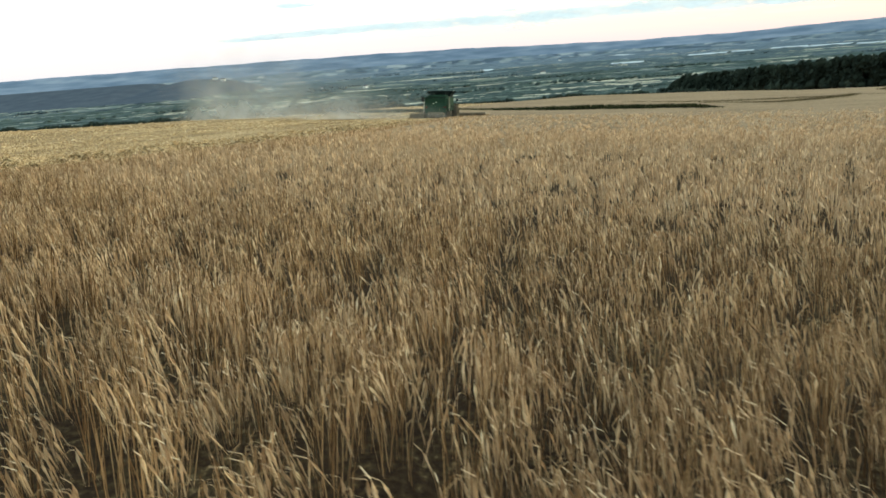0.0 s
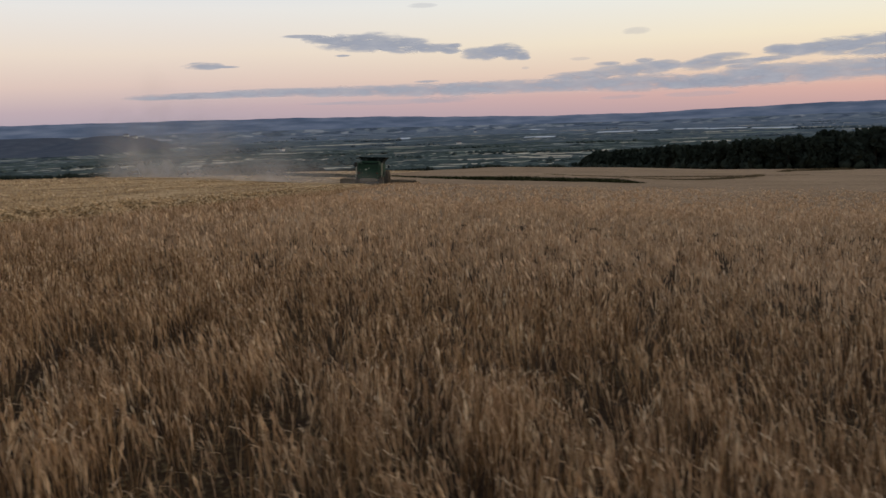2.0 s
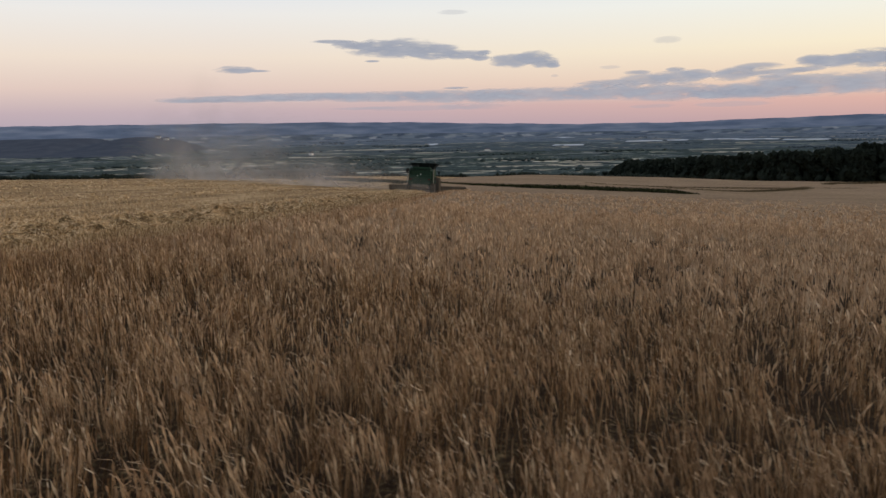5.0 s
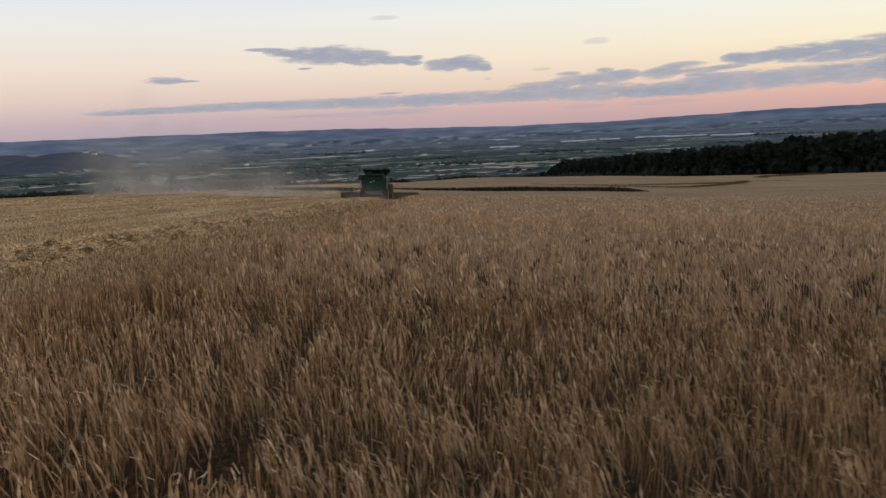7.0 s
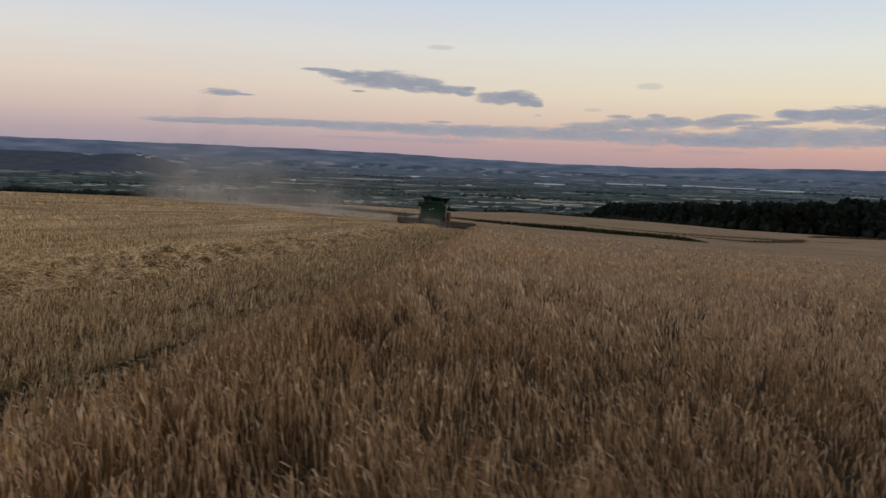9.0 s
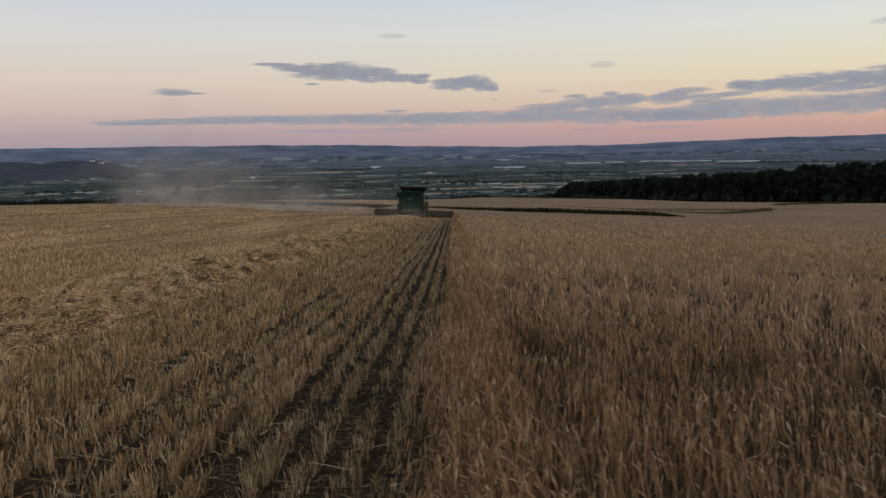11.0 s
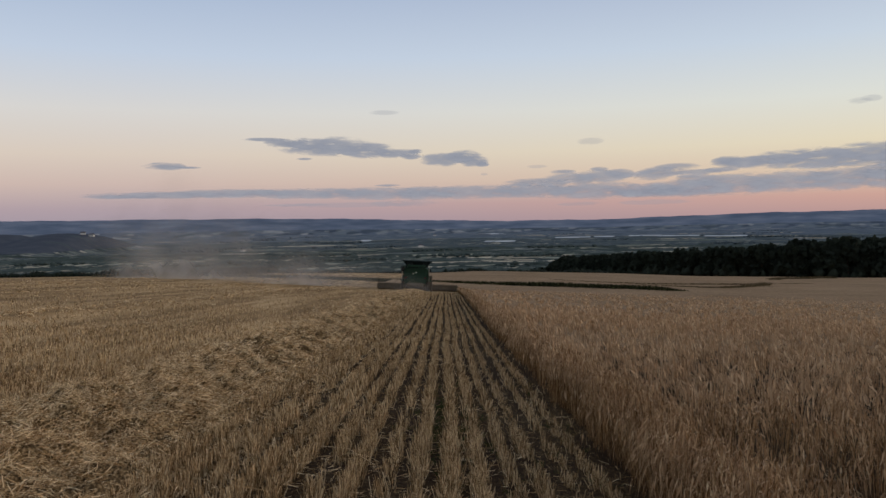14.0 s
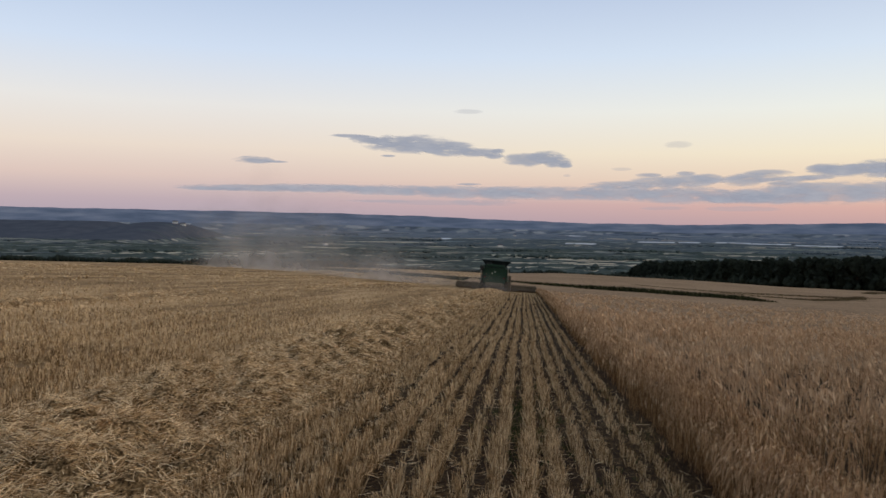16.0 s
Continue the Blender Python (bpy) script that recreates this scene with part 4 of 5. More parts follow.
def build_vale_fields():
    pale = "pale ripe field among dark hedges in the vale"
    # x, y, width, depth, turn
    for cx, cy, a, d, t in ((-152, 1200, 80, 30, .05), (-60, 1165, 60, 16, 0), (17, 1202, 44, 34, .1), (70, 1240, 60, 26, -.1), (105, 1330, 70, 30, .1),
                            (20, 1420, 90, 36, .05), (150, 1180, 50, 30, .2), (-652, 1310, 110, 70, .3), (-560, 1150, 60, 24, .2), (-288, 1300, 120, 34, .1),
                            (-420, 1750, 160, 50, .2), (-190, 1560, 130, 36, .1), (-30, 1900, 150, 40, 0), (-330, 2250, 200, 50, .1), (60, 2320, 210, 60, 0),
                            (-120, 2950, 240, 60, 0), (330, 2050, 150, 30, -.1), (620, 2250, 170, 34, -.2), (-700, 3000, 300, 60, .2), (420, 3400, 330, 60, 0)):
        ground_patch("ripe_field", cx, cy, a, d, t, M_PALE, pale, "field")
    r = np.random.default_rng(33)
    for _ in range(150):
        az, d = radians(r.uniform(-30, 29)), 1000 * (3.4 ** r.uniform(0, 1))
        if max(gz((d + dr) * math.sin(az + da), (d + dr) * math.cos(az + da)) for dr in (-60, 0, 60) for da in (-0.06, 0, 0.06)) > -57:
            continue
        ground_patch("ripe_field", d * math.sin(az), d * math.cos(az), r.uniform(0.025, 0.11) * d, r.uniform(0.010, 0.034) * d, -az + r.normal(0, 0.08), M_PALE if r.random() < 0.55 else M_MEADOW, pale, "field")
    for _ in range(130):
        az, d = radians(r.uniform(-26, 12)), r.uniform(930, 1550)
        if gz(d * math.sin(az), d * math.cos(az)) > -57:
            continue
        ground_patch("ripe_field", d * math.sin(az), d * math.cos(az), r.uniform(0.02, 0.075) * d, r.uniform(0.018, 0.05) * d, -az + r.normal(0, 0.10), M_PALE if r.random() < 0.4 else M_MEADOW, pale, "field")
    white = "long white polythene crop tunnels on the vale floor"
    for cx, cy, a, d, t in ((-275, 2760, 34, 190, .25), (171, 2420, 90, 26, 0), (451, 2775, 120, 26, -.1), (560, 2800, 70, 20, -.15), (720, 2850, 110, 18, -.2),
                            (800, 2700, 130, 22, -.25), (905, 2560, 130, 24, -.3), (215, 3900, 60, 240, .5)):
        ground_patch("polytunnel", cx, cy, a, d, t, M_TUNNEL, white, "polytunnel", 0.8, 3.0)


M_PLASTER = material("white_plaster", [(0.3, (0.50, 0.48, 0.44)), (0.7, (0.64, 0.62, 0.58))], scale=0.6)
M_SLATE = material("roof_slate", [(0.3, (0.06, 0.06, 0.07)), (0.7, (0.13, 0.12, 0.13))], scale=0.8)


def build_farmhouses():
    first = None
    for x, y, turn in ((-620, 1990, 20), (-480, 1900, 75), (-60, 1990, 10), (-45, 3650, 5), (-905, 2000, 8), (-886, 2006, -4)):
        m = pose(x, y, gz(x, y) - 0.2, 0, 0, turn)
        if first is None:
            first = new("farmhouse")
            bm = bmesh.new()
            bmesh.ops.create_cube(bm, size=1, matrix=Matrix.Translation((0, 0, 2.6)) @ Matrix.Diagonal((12, 7, 5.2, 1)))
            part("wall", bm, M_PLASTER, first)
            bm = bmesh.new()
            a = [bm.verts.new(p) for p in ((-6.3, -3.9, 5.1), (6.3, -3.9, 5.1), (6.3, 3.9, 5.1), (-6.3, 3.9, 5.1), (-6.3, 0, 8.2), (6.3, 0, 8.2))]
            for q in ((0, 1, 5, 4), (2, 3, 4, 5), (0, 4, 3), (1, 2, 5), (3, 2, 1, 0)):
                bm.faces.new([a[i] for i in q])
            part("roof", bm, M_SLATE, first)
            first.matrix_basis = m
            tagged(first, "small white farmhouse with a slate roof far off", "house", group="farmhouses in the vale")
        else:
            copy_thing(first, m)


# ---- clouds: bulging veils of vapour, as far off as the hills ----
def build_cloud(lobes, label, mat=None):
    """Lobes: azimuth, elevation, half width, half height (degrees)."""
    V, F, U, off = [], [], [], 0
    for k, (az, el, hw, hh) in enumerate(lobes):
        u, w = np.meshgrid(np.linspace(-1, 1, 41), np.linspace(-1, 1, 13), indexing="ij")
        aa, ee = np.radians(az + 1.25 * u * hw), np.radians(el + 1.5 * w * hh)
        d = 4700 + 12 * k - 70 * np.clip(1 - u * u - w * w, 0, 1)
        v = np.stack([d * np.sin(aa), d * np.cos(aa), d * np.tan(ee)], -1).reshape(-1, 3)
        V.append(v), F.append(grid_faces(41, 13) + off), U.append(np.stack([u, w], -1).reshape(-1, 2))
        off += len(v)
    f, uv = np.concatenate(F), np.concatenate(U)
    ob = tri_mesh("cloud", np.concatenate(V), f, [mat or M_CLOUD], smooth=True)
    layer = ob.data.uv_layers.new(name="UVMap")
    layer.data.foreach_set("uv", np.ascontiguousarray(uv[f.ravel()], np.float32).ravel())
    tagged(ob, label, "cloud", group="evening clouds", kind="stuff")


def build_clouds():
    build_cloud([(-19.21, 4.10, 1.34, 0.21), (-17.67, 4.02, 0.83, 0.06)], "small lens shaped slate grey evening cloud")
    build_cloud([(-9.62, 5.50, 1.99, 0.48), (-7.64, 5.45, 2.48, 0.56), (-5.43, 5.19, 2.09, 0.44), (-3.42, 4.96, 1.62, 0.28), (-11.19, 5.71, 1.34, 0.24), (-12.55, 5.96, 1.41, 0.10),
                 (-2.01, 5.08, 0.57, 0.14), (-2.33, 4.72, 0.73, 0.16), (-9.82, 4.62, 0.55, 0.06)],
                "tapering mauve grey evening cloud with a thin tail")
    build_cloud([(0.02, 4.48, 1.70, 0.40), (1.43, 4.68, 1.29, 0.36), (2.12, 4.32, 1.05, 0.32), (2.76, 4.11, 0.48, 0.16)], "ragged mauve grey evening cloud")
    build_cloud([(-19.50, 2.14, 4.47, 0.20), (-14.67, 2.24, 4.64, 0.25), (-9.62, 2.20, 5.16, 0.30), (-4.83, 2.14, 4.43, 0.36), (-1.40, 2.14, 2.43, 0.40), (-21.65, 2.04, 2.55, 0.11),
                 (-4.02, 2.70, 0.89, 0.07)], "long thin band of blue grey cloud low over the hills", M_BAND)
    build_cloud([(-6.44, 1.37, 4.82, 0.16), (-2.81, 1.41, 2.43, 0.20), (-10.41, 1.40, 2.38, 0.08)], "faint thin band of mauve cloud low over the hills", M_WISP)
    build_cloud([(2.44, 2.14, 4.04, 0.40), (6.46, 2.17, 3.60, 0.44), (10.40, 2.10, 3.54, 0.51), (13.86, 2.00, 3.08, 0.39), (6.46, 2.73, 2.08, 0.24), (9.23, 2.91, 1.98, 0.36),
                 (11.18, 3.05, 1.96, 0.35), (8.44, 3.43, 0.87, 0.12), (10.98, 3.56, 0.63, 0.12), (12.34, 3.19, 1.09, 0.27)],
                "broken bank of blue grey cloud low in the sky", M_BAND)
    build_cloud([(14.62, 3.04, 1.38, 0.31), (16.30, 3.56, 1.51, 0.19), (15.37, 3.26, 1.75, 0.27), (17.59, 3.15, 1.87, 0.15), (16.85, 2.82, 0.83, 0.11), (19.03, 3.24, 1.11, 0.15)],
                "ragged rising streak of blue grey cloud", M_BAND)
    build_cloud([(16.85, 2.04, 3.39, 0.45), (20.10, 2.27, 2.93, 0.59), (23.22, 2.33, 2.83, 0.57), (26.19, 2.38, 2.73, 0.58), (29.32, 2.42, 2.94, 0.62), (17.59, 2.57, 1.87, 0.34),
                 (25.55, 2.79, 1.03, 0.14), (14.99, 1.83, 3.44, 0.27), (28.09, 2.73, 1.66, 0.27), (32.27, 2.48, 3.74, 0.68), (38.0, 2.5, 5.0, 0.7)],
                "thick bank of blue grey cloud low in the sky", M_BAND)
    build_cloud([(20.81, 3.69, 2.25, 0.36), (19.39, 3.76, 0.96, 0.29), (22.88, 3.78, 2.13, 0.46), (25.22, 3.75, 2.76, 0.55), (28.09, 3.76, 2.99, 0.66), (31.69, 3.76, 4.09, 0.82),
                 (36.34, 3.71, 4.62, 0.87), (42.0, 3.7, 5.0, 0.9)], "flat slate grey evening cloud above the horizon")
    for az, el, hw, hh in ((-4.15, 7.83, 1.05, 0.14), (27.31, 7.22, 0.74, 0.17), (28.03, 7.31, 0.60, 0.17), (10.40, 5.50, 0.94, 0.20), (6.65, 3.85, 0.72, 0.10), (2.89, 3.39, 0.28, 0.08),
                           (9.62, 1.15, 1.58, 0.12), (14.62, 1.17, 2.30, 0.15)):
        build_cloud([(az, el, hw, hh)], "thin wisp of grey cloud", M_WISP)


# ---- dust raised by the machine ----
def build_dust():
    """Curved drifting veils, one behind the other."""
    V, F, U, I, off = [], [], [], [], 0
    # centre x, y, half width, height, swing towards the back, dense
    for cx, cy, hw, high, bow, dense in ((-35, 110, 11, 14.5, 4.0, 1), (-40, 116, 16, 11.5, 5.0, 1), (-31, 122, 20, 9.5, -4.0, 0), (-22, 106, 20, 6.5, 3.0, 0),
                                         (-17, 99, 17, 3.2, 2.5, 1), (-15, 103, 11, 4.6, -2.0, 0), (SWATH, MACHINE_Y - 6.0, 3.4, 1.9, 1.2, 1)):
        u, w = np.meshgrid(np.linspace(-1, 1, 33), np.linspace(0, 1, 9), indexing="ij")
        x = cx + hw * u + 0.3 * np.sin(5 * w + cx)
        y = cy + bow * u * u + 1.2 * np.sin(3 * u + cy) * w
        z = ground_z(x, y) + 0.05 + high * w * (1 + 0.15 * np.sin(4 * u + cx))
        v = np.stack([x, y, z], -1).reshape(-1, 3)
        f = grid_faces(33, 9)
        V.append(v), F.append(f + off), U.append(np.stack([u, w], -1).reshape(-1, 2)), I.append(np.full(len(f), 1 - dense))
        off += len(v)
    f, uv = np.concatenate(F), np.concatenate(U)
    ob = tri_mesh("dust_plume", np.concatenate(V), f, [M_DUST_THICK, M_DUST_THIN], np.concatenate(I), smooth=True)
    layer = ob.data.uv_layers.new(name="UVMap")
    layer.data.foreach_set("uv", np.ascontiguousarray(uv[f.ravel()], np.float32).ravel())
    tagged(ob, "drifting haze of pale chaff dust behind the harvester", "dust", kind="stuff")


# ---- the combine harvester ----
def paint(name, col, rough=0.45, metal=0.0, spread=0.25):
    lo, hi = tuple(c * (1 - spread) for c in col), tuple(min(1, c * (1 + spread)) for c in col)
    return material(name, [(0.3, lo), (0.7, hi)], scale=1.6, detail=6, rough=rough, metal=metal, bump=0.1, bump_scale=12, big=0.4, big_scale=0.5)


M_GREEN = paint("dusty_green_paint", (0.026, 0.050, 0.031), 0.6)
M_DARK = paint("dark_sheet_metal", (0.018, 0.022, 0.020), 0.6)
M_RUBBER = paint("rubber", (0.025, 0.024, 0.022), 0.9)
M_TYRE = paint("dusty_tyre", (0.085, 0.070, 0.052), 0.95)
M_RIM = paint("yellow_rim", (0.50, 0.36, 0.03), 0.5)
M_STEEL = paint("worn_steel", (0.20, 0.18, 0.16), 0.5, 0.6)
M_HEAD = paint("dusty_header_sheet", (0.145, 0.118, 0.085), 0.9)
M_RAIL = paint("dusty_pale_rail", (0.34, 0.30, 0.23), 0.8)
M_LAMP = paint("red_lens", (0.12, 0.015, 0.012), 0.4)
M_BADGE = paint("pale_badge", (0.62, 0.62, 0.50), 0.5)
M_GLASS = bpy.data.materials.new("cab_glass")
M_GLASS.use_nodes = True
_g = M_GLASS.node_tree.nodes["Principled BSDF"]
_g.inputs["Base Color"].default_value, _g.inputs["Roughness"].default_value = (0.55, 0.62, 0.60, 1), 0.05
_g.inputs["Transmission Weight"].default_value = 0.9


def box_mesh(size, at, bevel=0.03, tilt=(0, 0, 0), taper=None):
    bm = bmesh.new()
    bmesh.ops.create_cube(bm, size=1, matrix=Matrix.Diagonal((*size, 1)))
    if taper:
        for v in bm.verts:
            if v.co.z > 0:
                v.co.x *= taper[0]
                v.co.y *= taper[1]
    if bevel:
        bmesh.ops.bevel(bm, geom=bm.edges[:], offset=bevel, segments=2, affect="EDGES")
    bm.transform(pose(*at, *tilt))
    return bm


def tube_mesh(a, b, radius, segs=12, end=None):
    a, b = Vector(a), Vector(b)
    bm = bmesh.new()
    bmesh.ops.create_cone(bm, cap_ends=True, segments=segs, radius1=radius, radius2=radius if end is None else end, depth=(b - a).length)
    bm.transform(Matrix.Translation((a + b) / 2) @ (b - a).to_track_quat("Z", "Y").to_matrix().to_4x4())
    return bm


def slab_mesh(profile, width, bevel=0.06, x=0.0):
    """A profile in (y, z), drawn out sideways."""
    bm = bmesh.new()
    left = [bm.verts.new((x - width / 2, y, z)) for y, z in profile]
    right = [bm.verts.new((x + width / 2, y, z)) for y, z in profile]
    bm.faces.new(left)
    bm.faces.new(right[::-1])
    k = len(profile)
    for i in range(k):
        bm.faces.new((left[i], right[i], right[(i + 1) % k], left[(i + 1) % k]))
    bmesh.ops.recalc_face_normals(bm, faces=bm.faces[:])
    if bevel:
        bmesh.ops.bevel(bm, geom=bm.edges[:], offset=bevel, segments=2, affect="EDGES")
    return bm


def wheel(parent, x, y, radius, width):
    bm = bmesh.new()
    prof = [(0.56, -0.42), (0.80, -0.50), (0.95, -0.44), (1.0, -0.25), (1.0, 0.25), (0.95, 0.44), (0.80, 0.50), (0.56, 0.42)]
    segs = 32
    rings = [[bm.verts.new((w * width, radius * q * math.cos(a), radius * q * math.sin(a))) for q, w in prof] for a in np.linspace(0, 2 * math.pi, segs + 1)[:-1]]
    for i in range(segs):
        for j in range(len(prof)):
            k = (j + 1) % len(prof)
            bm.faces.new((rings[i][j], rings[i][k], rings[(i + 1) % segs][k], rings[(i + 1) % segs][j]))
    for i in range(20):
        for s in (-1, 1):
            a = 2 * math.pi * (i + 0.25 * s) / 20
            lug = bmesh.ops.create_cube(bm, size=1, matrix=Matrix.Rotation(a, 4, "X") @ Matrix.Translation((s * width * 0.23, 0, radius * 1.0))
                                        @ Matrix.Rotation(0.6 * s, 4, "Z") @ Matrix.Diagonal((width * 0.5, 0.06, 0.07, 1)))
    bmesh.ops.recalc_face_normals(bm, faces=bm.faces[:])
    bm.transform(Matrix.Translation((x, y, radius)))
    w = part("wheel", tube_mesh((x - width * 0.3, y, radius), (x + width * 0.3, y, radius), radius * 0.22, 16), M_STEEL, parent)
    part("tyre", bm, M_TYRE, w, "dusty black lugged tyre")
    rim = tube_mesh((x - width * 0.22, y, radius), (x + width * 0.22, y, radius), radius * 0.58, 28)
    part("rim", rim, M_RIM, w, "yellow wheel rim")


def build_harvester():
    root = new("combine_harvester")
    body = part("body", slab_mesh([(-4.2, 1.45), (-4.35, 2.1), (-4.05, 3.0), (-1.4, 3.2), (1.5, 3.2), (1.6, 1.3), (-0.4, 0.95), (-3.3, 1.15)], 2.55, 0.10), M_GREEN, root)
    for s in (-1, 1):
        side = part("side_panel", slab_mesh([(-3.9, 1.55), (-3.95, 2.85), (-1.3, 3.05), (0.9, 3.05), (0.9, 1.35), (-2.9, 1.30)], 0.10, 0.03, s * 1.33), M_GREEN, root, "long dusty green side panel")
        part("vent_grille", slab_mesh([(-3.2, 2.0), (-3.2, 2.7), (-2.1, 2.8), (-2.1, 2.0)], 0.03, 0.0, s * 1.40), M_DARK, side, "dark cooling grille")
        part("belt_guard", box_mesh((0.06, 1.6, 0.5), (s * 1.39, -0.4, 1.75), 0.02), M_DARK, side)
        part("mudguard", slab_mesh([(-3.6, 1.25), (-3.3, 1.5), (-2.4, 1.5), (-2.1, 1.25), (-2.3, 1.35), (-3.4, 1.35)], 0.5, 0.0, s * 1.45), M_GREEN, root)
    # rear face of the hood
    hood = part("rear_hood", box_mesh((2.2, 0.10, 1.15), (0, -4.26, 2.45), 0.05, (12, 0, 0)), M_GREEN, root, "green rear hood door")
    for s in (-1, 1):
        part("rear_lamp", box_mesh((0.15, 0.04, 0.12), (s * 0.17 - 0.1, -4.36, 2.34 + 0.08 * s), 0.03, (12, 0, 0)), M_BADGE, hood, "small pale lamp on the rear hood")
    part("lower_rear_panel", slab_mesh([(-4.40, 0.98), (-4.42, 1.92), (-4.30, 1.95), (-4.28, 0.98)], 2.5, 0.03), M_GREEN, root, "lower green rear panel")
    part("hinge_rail", box_mesh((2.0, 0.05, 0.06), (0, -4.19, 3.02), 0.01), M_DARK, hood)
    for s in (-1, 1):
        lamp = part("tail_lamp", box_mesh((0.24, 0.07, 0.12), (s * 1.08, -4.44, 1.72), 0.02), M_LAMP, root, "red tail lamp")
        part("lamp_housing", box_mesh((0.30, 0.05, 0.18), (s * 1.08, -4.41, 1.72), 0.02), M_DARK, lamp)
        part("work_lamp", box_mesh((0.16, 0.10, 0.12), (s * 1.1, -4.12, 3.10), 0.02), M_DARK, root)
    part("straw_hood", slab_mesh([(-4.62, 0.62), (-4.55, 1.05), (-3.5, 1.2), (-3.3, 0.75)], 1.9, 0.05), M_HEAD, root, "dust covered straw outlet hood")
    for k in range(7):
        part("spreader_vane", box_mesh((0.03, 0.55, 0.28), (-0.75 + 0.25 * k, -4.66, 0.74), 0.0, (-15, 0, 8 * (k - 3))), M_HEAD, root)
    # grain tank with its flared extension
    tank = part("grain_tank", box_mesh((2.5, 2.5, 0.35), (0, 0.25, 3.32), 0.04), M_DARK, root, "dark grain tank")
    for ang, span in ((0, 3.35), (90, 2.7), (180, 3.35), (270, 2.7)):
        bm = bmesh.new()
        inner = 1.25
        top = 1.62 if ang in (90, 270) else 1.45
        half0, half1 = (1.25, span / 2)
        q = [bm.verts.new(p) for p in ((-half0, -inner, 3.45), (half0, -inner, 3.45), (half1, -top, 4.02), (-half1, -top, 4.02))]
        bm.faces.new(q)
        bmesh.ops.solidify(bm, geom=bm.faces[:], thickness=0.05)
        bm.transform(Matrix.Translation((0, 0.25, 0)) @ Matrix.Rotation(radians(ang), 4, "Z"))
        part("tank_flap", bm, M_DARK, tank, "dark flared tank extension")
    part("engine_cover", box_mesh((2.1, 1.9, 0.34), (0, -2.35, 3.28), 0.08), M_GREEN, root)
    part("exhaust", tube_mesh((0.75, -1.6, 3.2), (0.75, -1.6, 3.85), 0.09), M_DARK, root)
    part("air_intake", tube_mesh((-0.7, -2.4, 3.4), (-0.7, -2.4, 3.72), 0.28, 18), M_DARK, root)
    for k in range(2):
        for s in (-1, 1):
            part("handrail", tube_mesh((s * 1.1, -1.5 - 1.6 * k, 3.2), (s * 1.1, -1.5 - 1.6 * k, 3.85), 0.02, 6), M_DARK, root)
    # cab
    cab = part("cab", box_mesh((1.9, 1.5, 0.35), (0, 2.35, 1.85), 0.05), M_GREEN, root)
    part("windscreen", box_mesh((1.8, 1.4, 1.35), (0, 2.35, 2.68), 0.08, (0, 0, 0), (0.94, 0.92)), M_GLASS, cab, "tinted cab glazing")
    part("cab_roof", box_mesh((2.0, 1.7, 0.22), (0, 2.35, 3.47), 0.09), M_GREEN, cab)
    part("beacon", tube_mesh((0.8, 2.0, 3.56), (0.8, 2.0, 3.76), 0.06), paint("amber_lens", (0.55, 0.22, 0.02), 0.3), cab, "amber warning beacon")
    for s in (-1, 1):
        part("mirror", box_mesh((0.22, 0.05, 0.42), (s * 1.5, 3.2, 2.75), 0.02), M_DARK, cab)
        part("mirror_arm", tube_mesh((s * 0.9, 3.05, 3.1), (s * 1.5, 3.2, 2.95), 0.02, 6), M_DARK, cab)
    # unloading auger folded back, ladder, axles, wheels
    auger = part("unloading_auger", tube_mesh((-1.55, 1.3, 3.20), (-1.48, -4.5, 3.02), 0.19, 18), M_GREEN, root)
    part("auger_spout", tube_mesh((-1.48, -4.45, 3.05), (-1.48, -4.75, 2.62), 0.20, 14, 0.16), M_RUBBER, auger)
    ladder = part("ladder", box_mesh((0.05, 0.05, 1.9), (1.52, -3.75, 2.2), 0.0), M_RAIL, root, "pale dusty service ladder")
    part("ladder_rail", box_mesh((0.05, 0.05, 1.9), (1.52, -3.35, 2.2), 0.0), M_RAIL, ladder)
    for k in range(6):
        part("rung", box_mesh((0.06, 0.4, 0.03), (1.52, -3.55, 1.4 + 0.3 * k), 0.0), M_RAIL, ladder)
    for k in range(2):
        part("guard_rail", box_mesh((0.06, 0.06, 1.5), (-1.56, -3.3 - 0.45 * k, 1.9), 0.0), M_RAIL, root, "pale dusty guard rail")
    part("rear_axle", tube_mesh((-1.3, -2.9, 0.64), (1.3, -2.9, 0.64), 0.12), M_STEEL, root)
    part("front_axle", tube_mesh((-1.4, 2.2, 0.95), (1.4, 2.2, 0.95), 0.18), M_STEEL, root)
    part("chassis", slab_mesh([(-3.4, 0.7), (-3.4, 1.15), (2.4, 1.5), (2.4, 0.9)], 1.3, 0.04), M_DARK, root)
    for s in (-1, 1):
        wheel(root, s * 1.45, 2.2, 0.97, 0.72)
        wheel(root, s * 1.40, -2.9, 0.64, 0.48)
    # header
    part("feeder_house", slab_mesh([(2.6, 1.1), (2.6, 1.8), (4.6, 1.05), (4.6, 0.35)], 1.4, 0.05), M_GREEN, root)
    half = CUT / 2 - 0.05
    head = part("header", box_mesh((2 * half, 0.10, 0.62), (0, 4.65, 0.60), 0.02), M_HEAD, root, "wide dusty cutting header")
    part("top_beam", box_mesh((2 * half, 0.18, 0.16), (0, 4.62, 1.00), 0.03), M_HEAD, head)
    part("bottom_pan", box_mesh((2 * half, 1.2, 0.05), (0, 5.25, 0.24), 0.01), M_STEEL, head)
    part("cross_auger", tube_mesh((-half, 5.0, 0.60), (half, 5.0, 0.60), 0.24, 16), M_STEEL, head)
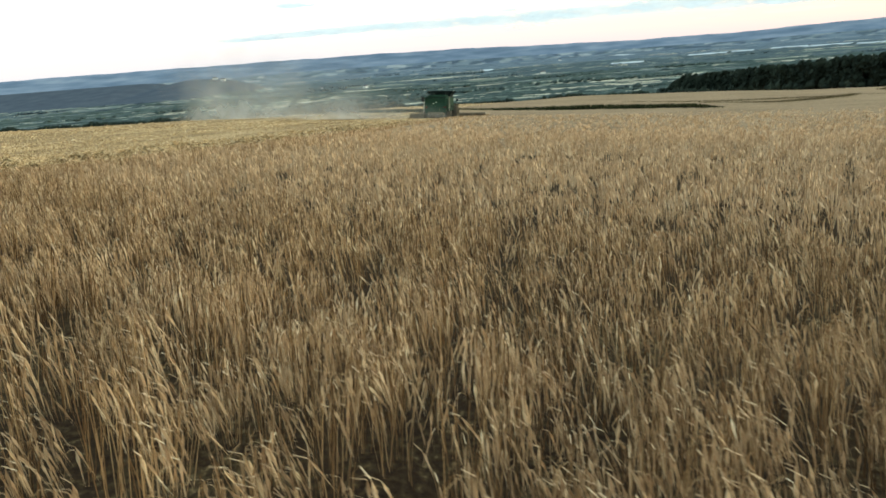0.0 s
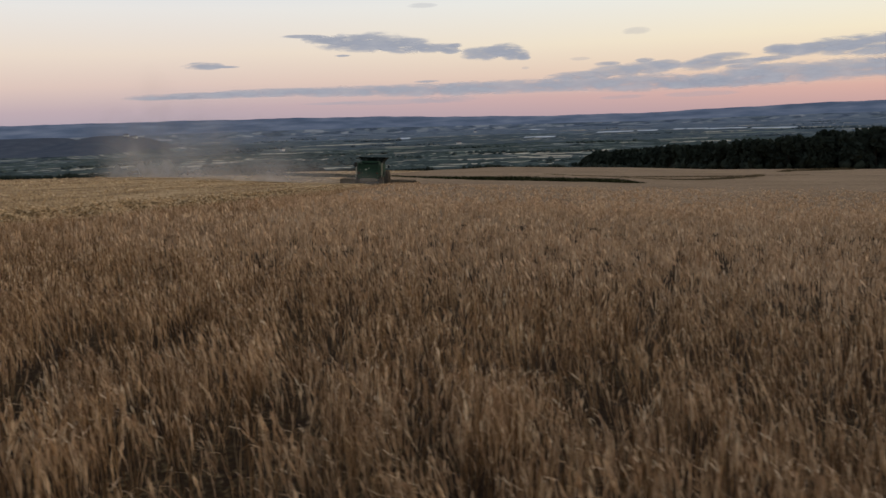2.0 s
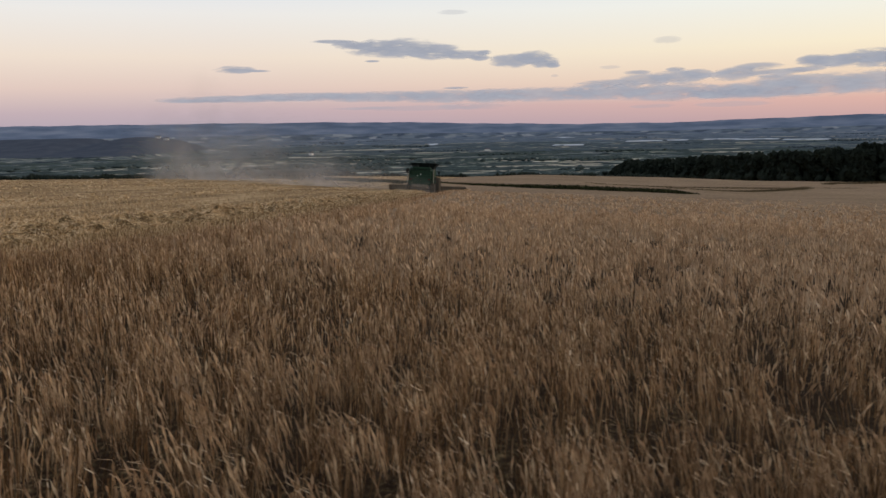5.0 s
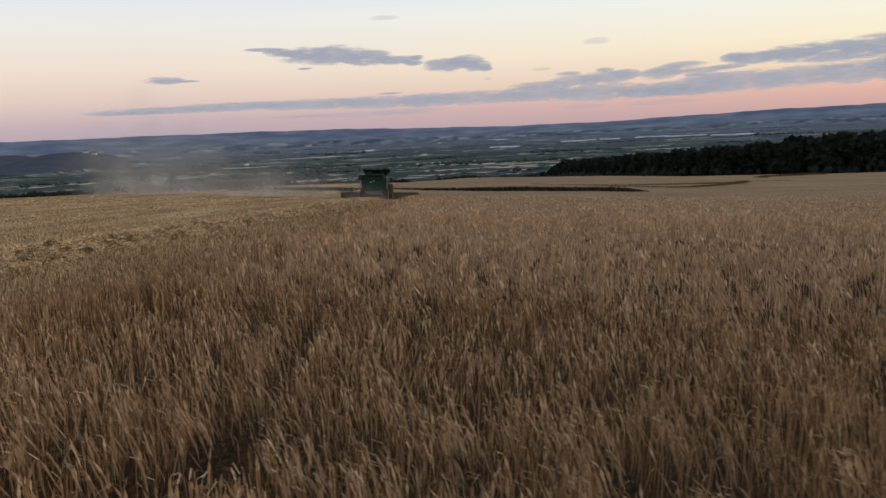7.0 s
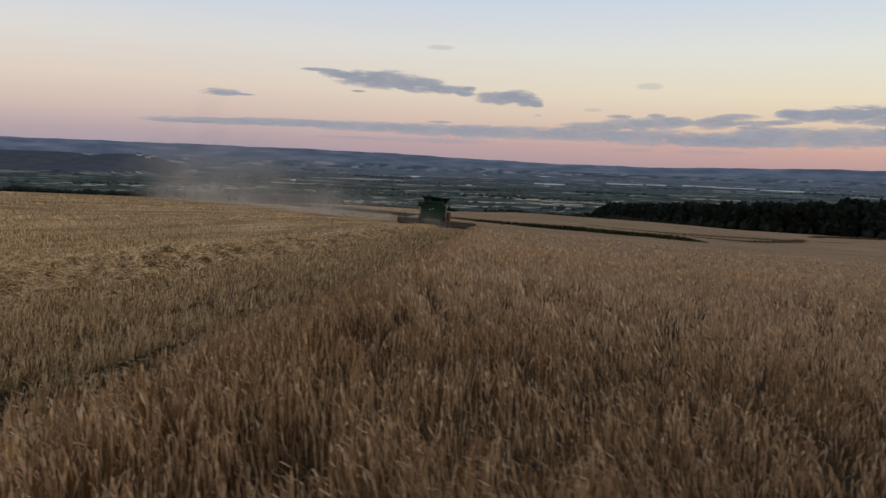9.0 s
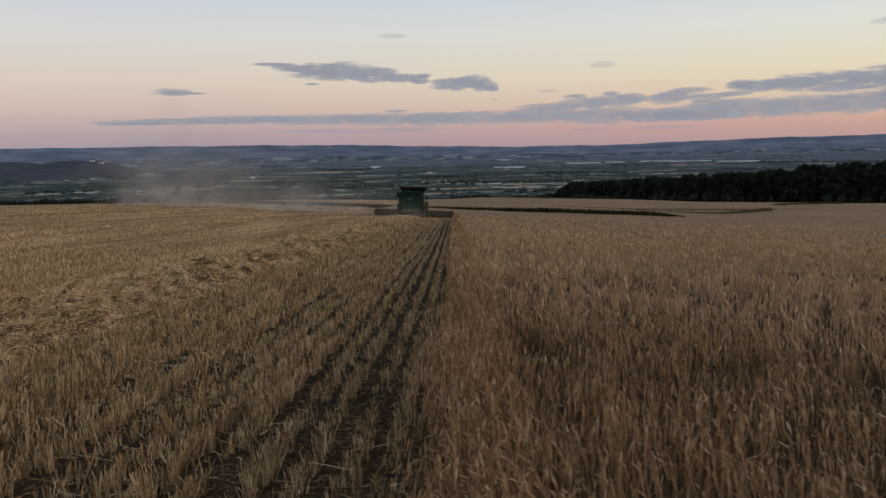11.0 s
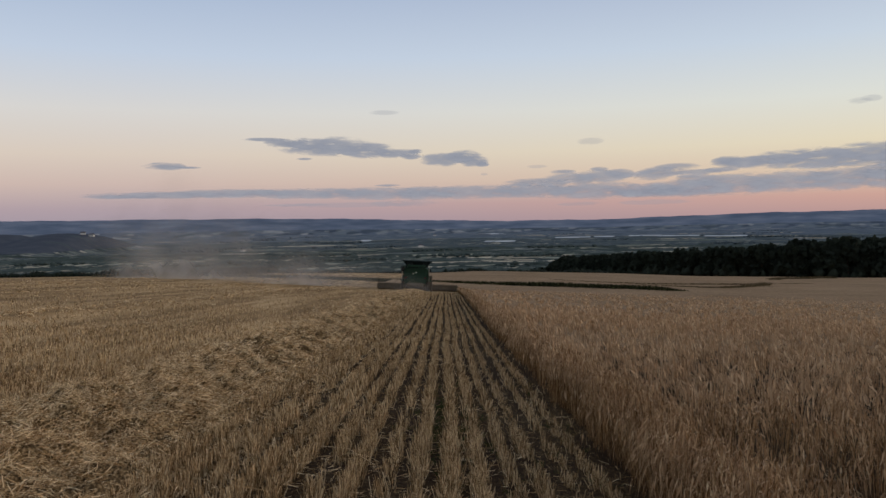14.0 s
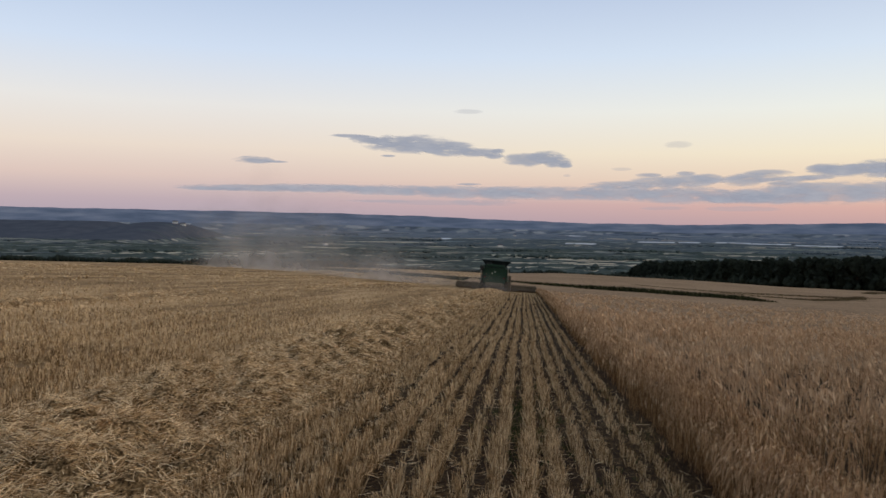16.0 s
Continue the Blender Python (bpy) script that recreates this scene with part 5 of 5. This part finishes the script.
    part("knife_bar", box_mesh((2 * half, 0.10, 0.04), (0, 5.88, 0.22), 0.0), M_STEEL, head)
    reel = part("reel", tube_mesh((-half, 5.75, 0.85), (half, 5.75, 0.85), 0.07, 10), M_DARK, head)
    for k in range(6):
        a = k * math.pi / 3 + 0.3
        part("reel_bat", box_mesh((2 * half - 0.1, 0.03, 0.05), (0, 5.75 + 0.36 * math.cos(a), 0.85 + 0.36 * math.sin(a)), 0.0), M_HEAD, reel)
    for s in (-1, 1):
        part("crop_divider", slab_mesh([(4.55, 0.2), (4.55, 1.05), (5.6, 0.85), (7.0, 0.22), (6.8, 0.15)], 0.14, 0.03, s * half), M_HEAD, head, "pointed dusty crop divider")
        part("reel_arm", tube_mesh((s * (half - 0.12), 4.65, 1.1), (s * (half - 0.12), 5.75, 0.86), 0.06, 8), M_DARK, head)
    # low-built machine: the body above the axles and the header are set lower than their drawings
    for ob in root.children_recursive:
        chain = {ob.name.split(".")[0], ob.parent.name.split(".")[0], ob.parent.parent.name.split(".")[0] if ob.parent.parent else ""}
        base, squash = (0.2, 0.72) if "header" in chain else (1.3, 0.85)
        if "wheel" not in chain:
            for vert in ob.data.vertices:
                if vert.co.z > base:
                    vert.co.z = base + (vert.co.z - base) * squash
    x = SWATH
    e = 2.5
    dzx, dzy = (gz(x + e, MACHINE_Y) - gz(x - e, MACHINE_Y)) / (2 * e), (gz(x, MACHINE_Y + e) - gz(x, MACHINE_Y - e)) / (2 * e)
    root.matrix_basis = pose(x, MACHINE_Y, gz(x, MACHINE_Y) - 0.03, math.degrees(math.atan(dzy)), -math.degrees(math.atan(dzx)), 0)
    tagged(root, "green combine harvester with wide header cutting the barley", "harvester")


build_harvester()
build_field_strip([(-70, 160), (-40, 142), (-22, 132), (-8, 127), (0, 119), (9, 117), (17, 115), (25, 112), (32, 107)], 11000,
                  [-70, -8, 6, 15, 29, 33], [0.5, 0.6, 1.0, 1.3, 1.2, 0.5], 1.2, M_STRIP, "dark green strip of rough uncut grass between crop blocks")
# tramlines of the far crop, stood in for by strips of brown strands
TRAMLINE = "brown tramline streak in the far crop"
build_field_strip([(24, 182), (30, 168), (37, 157), (51, 159), (63, 157)], 3200, [24, 40, 61], [0.6, 0.75, 0.8], 0.9, M_TRAMLINE, TRAMLINE)
build_field_strip([(36, 148), (40, 138), (44, 129), (51, 139), (62, 157), (72, 180)], 4200, [36, 44, 69], [0.6, 0.8, 0.8], 1.2, M_TRAMLINE, TRAMLINE)
build_field_strip([(6, 141), (22, 138), (38, 134), (50, 137), (60, 146)], 2600, [6, 30, 60], [0.45, 0.6, 0.5], 0.7, M_TRAMLINE, TRAMLINE)
build_field_strip([(12, 172), (34, 167), (56, 166), (74, 176), (90, 198)], 3000, [12, 50, 90], [0.5, 0.65, 0.6], 0.9, M_TRAMLINE, TRAMLINE)
build_field_strip([(98, 240), (107, 258), (118, 265), (127, 274), (134, 277)], 3000, [98, 110, 134], [0.8, 1.2, 1.4], 2.0, M_TRAMLINE, TRAMLINE)
build_wood()
build_field_hedge()
build_vale_hedges()
build_vale_fields()
build_farmhouses()
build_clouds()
build_dust()


# ---- the field behind the walker ----

def build_field_behind():
    n = 60000
    x, y = rng.uniform(EDGE, 32, n), rng.uniform(-24, 21, n)
    away = ((x > 14.3 + 0.52 * (y + 5.5)) | (y < -5.4 - 0.36 * (x - 12.9))) & (x < 19.5 + 0.52 * (y + 5.5) + 9 * (y < -4)) & (y > -11 - 0.39 * x)
    x, y = x[away], y[away]
    ox, oy, h1, h2 = clumps(x, y, 0.5)
    tall = crop_height(x, y, np.full(len(x), 20.0)) + 0.2 * (h1 - 0.5)
    v, f, i = barley_far(x, y, ox, oy, np.zeros((len(x), 3)), np.full(len(x), 3.0), tall)
    ob = tri_mesh("barley_crop", v, f, [M_STEM, M_EAR, M_EAR_FAR], i * 2)
    tagged(ob, "standing ripe barley on the uncut side of the field", "barley", kind="stuff")
    n = 22000
    x, y = rng.uniform(-9, EDGE - 0.1, n), rng.uniform(-14, -0.5, n)
    x = np.round(x / ROW) * ROW + rng.normal(0, 0.03, n)
    lean = np.stack([rng.normal(0, 0.22, n), rng.normal(0, 0.22, n), np.ones(n)], 1)
    v, f = blades(np.stack([x, y, ground_z(x, y) - 0.01], 1), lean, rng.uniform(0.09, 0.2, n), np.full(n, 0.012))
    ob = tri_mesh("stubble", v, f, [M_STUB])
    tagged(ob, "cut barley stubble behind on the harvested side", "stubble", kind="stuff")


build_field_behind()
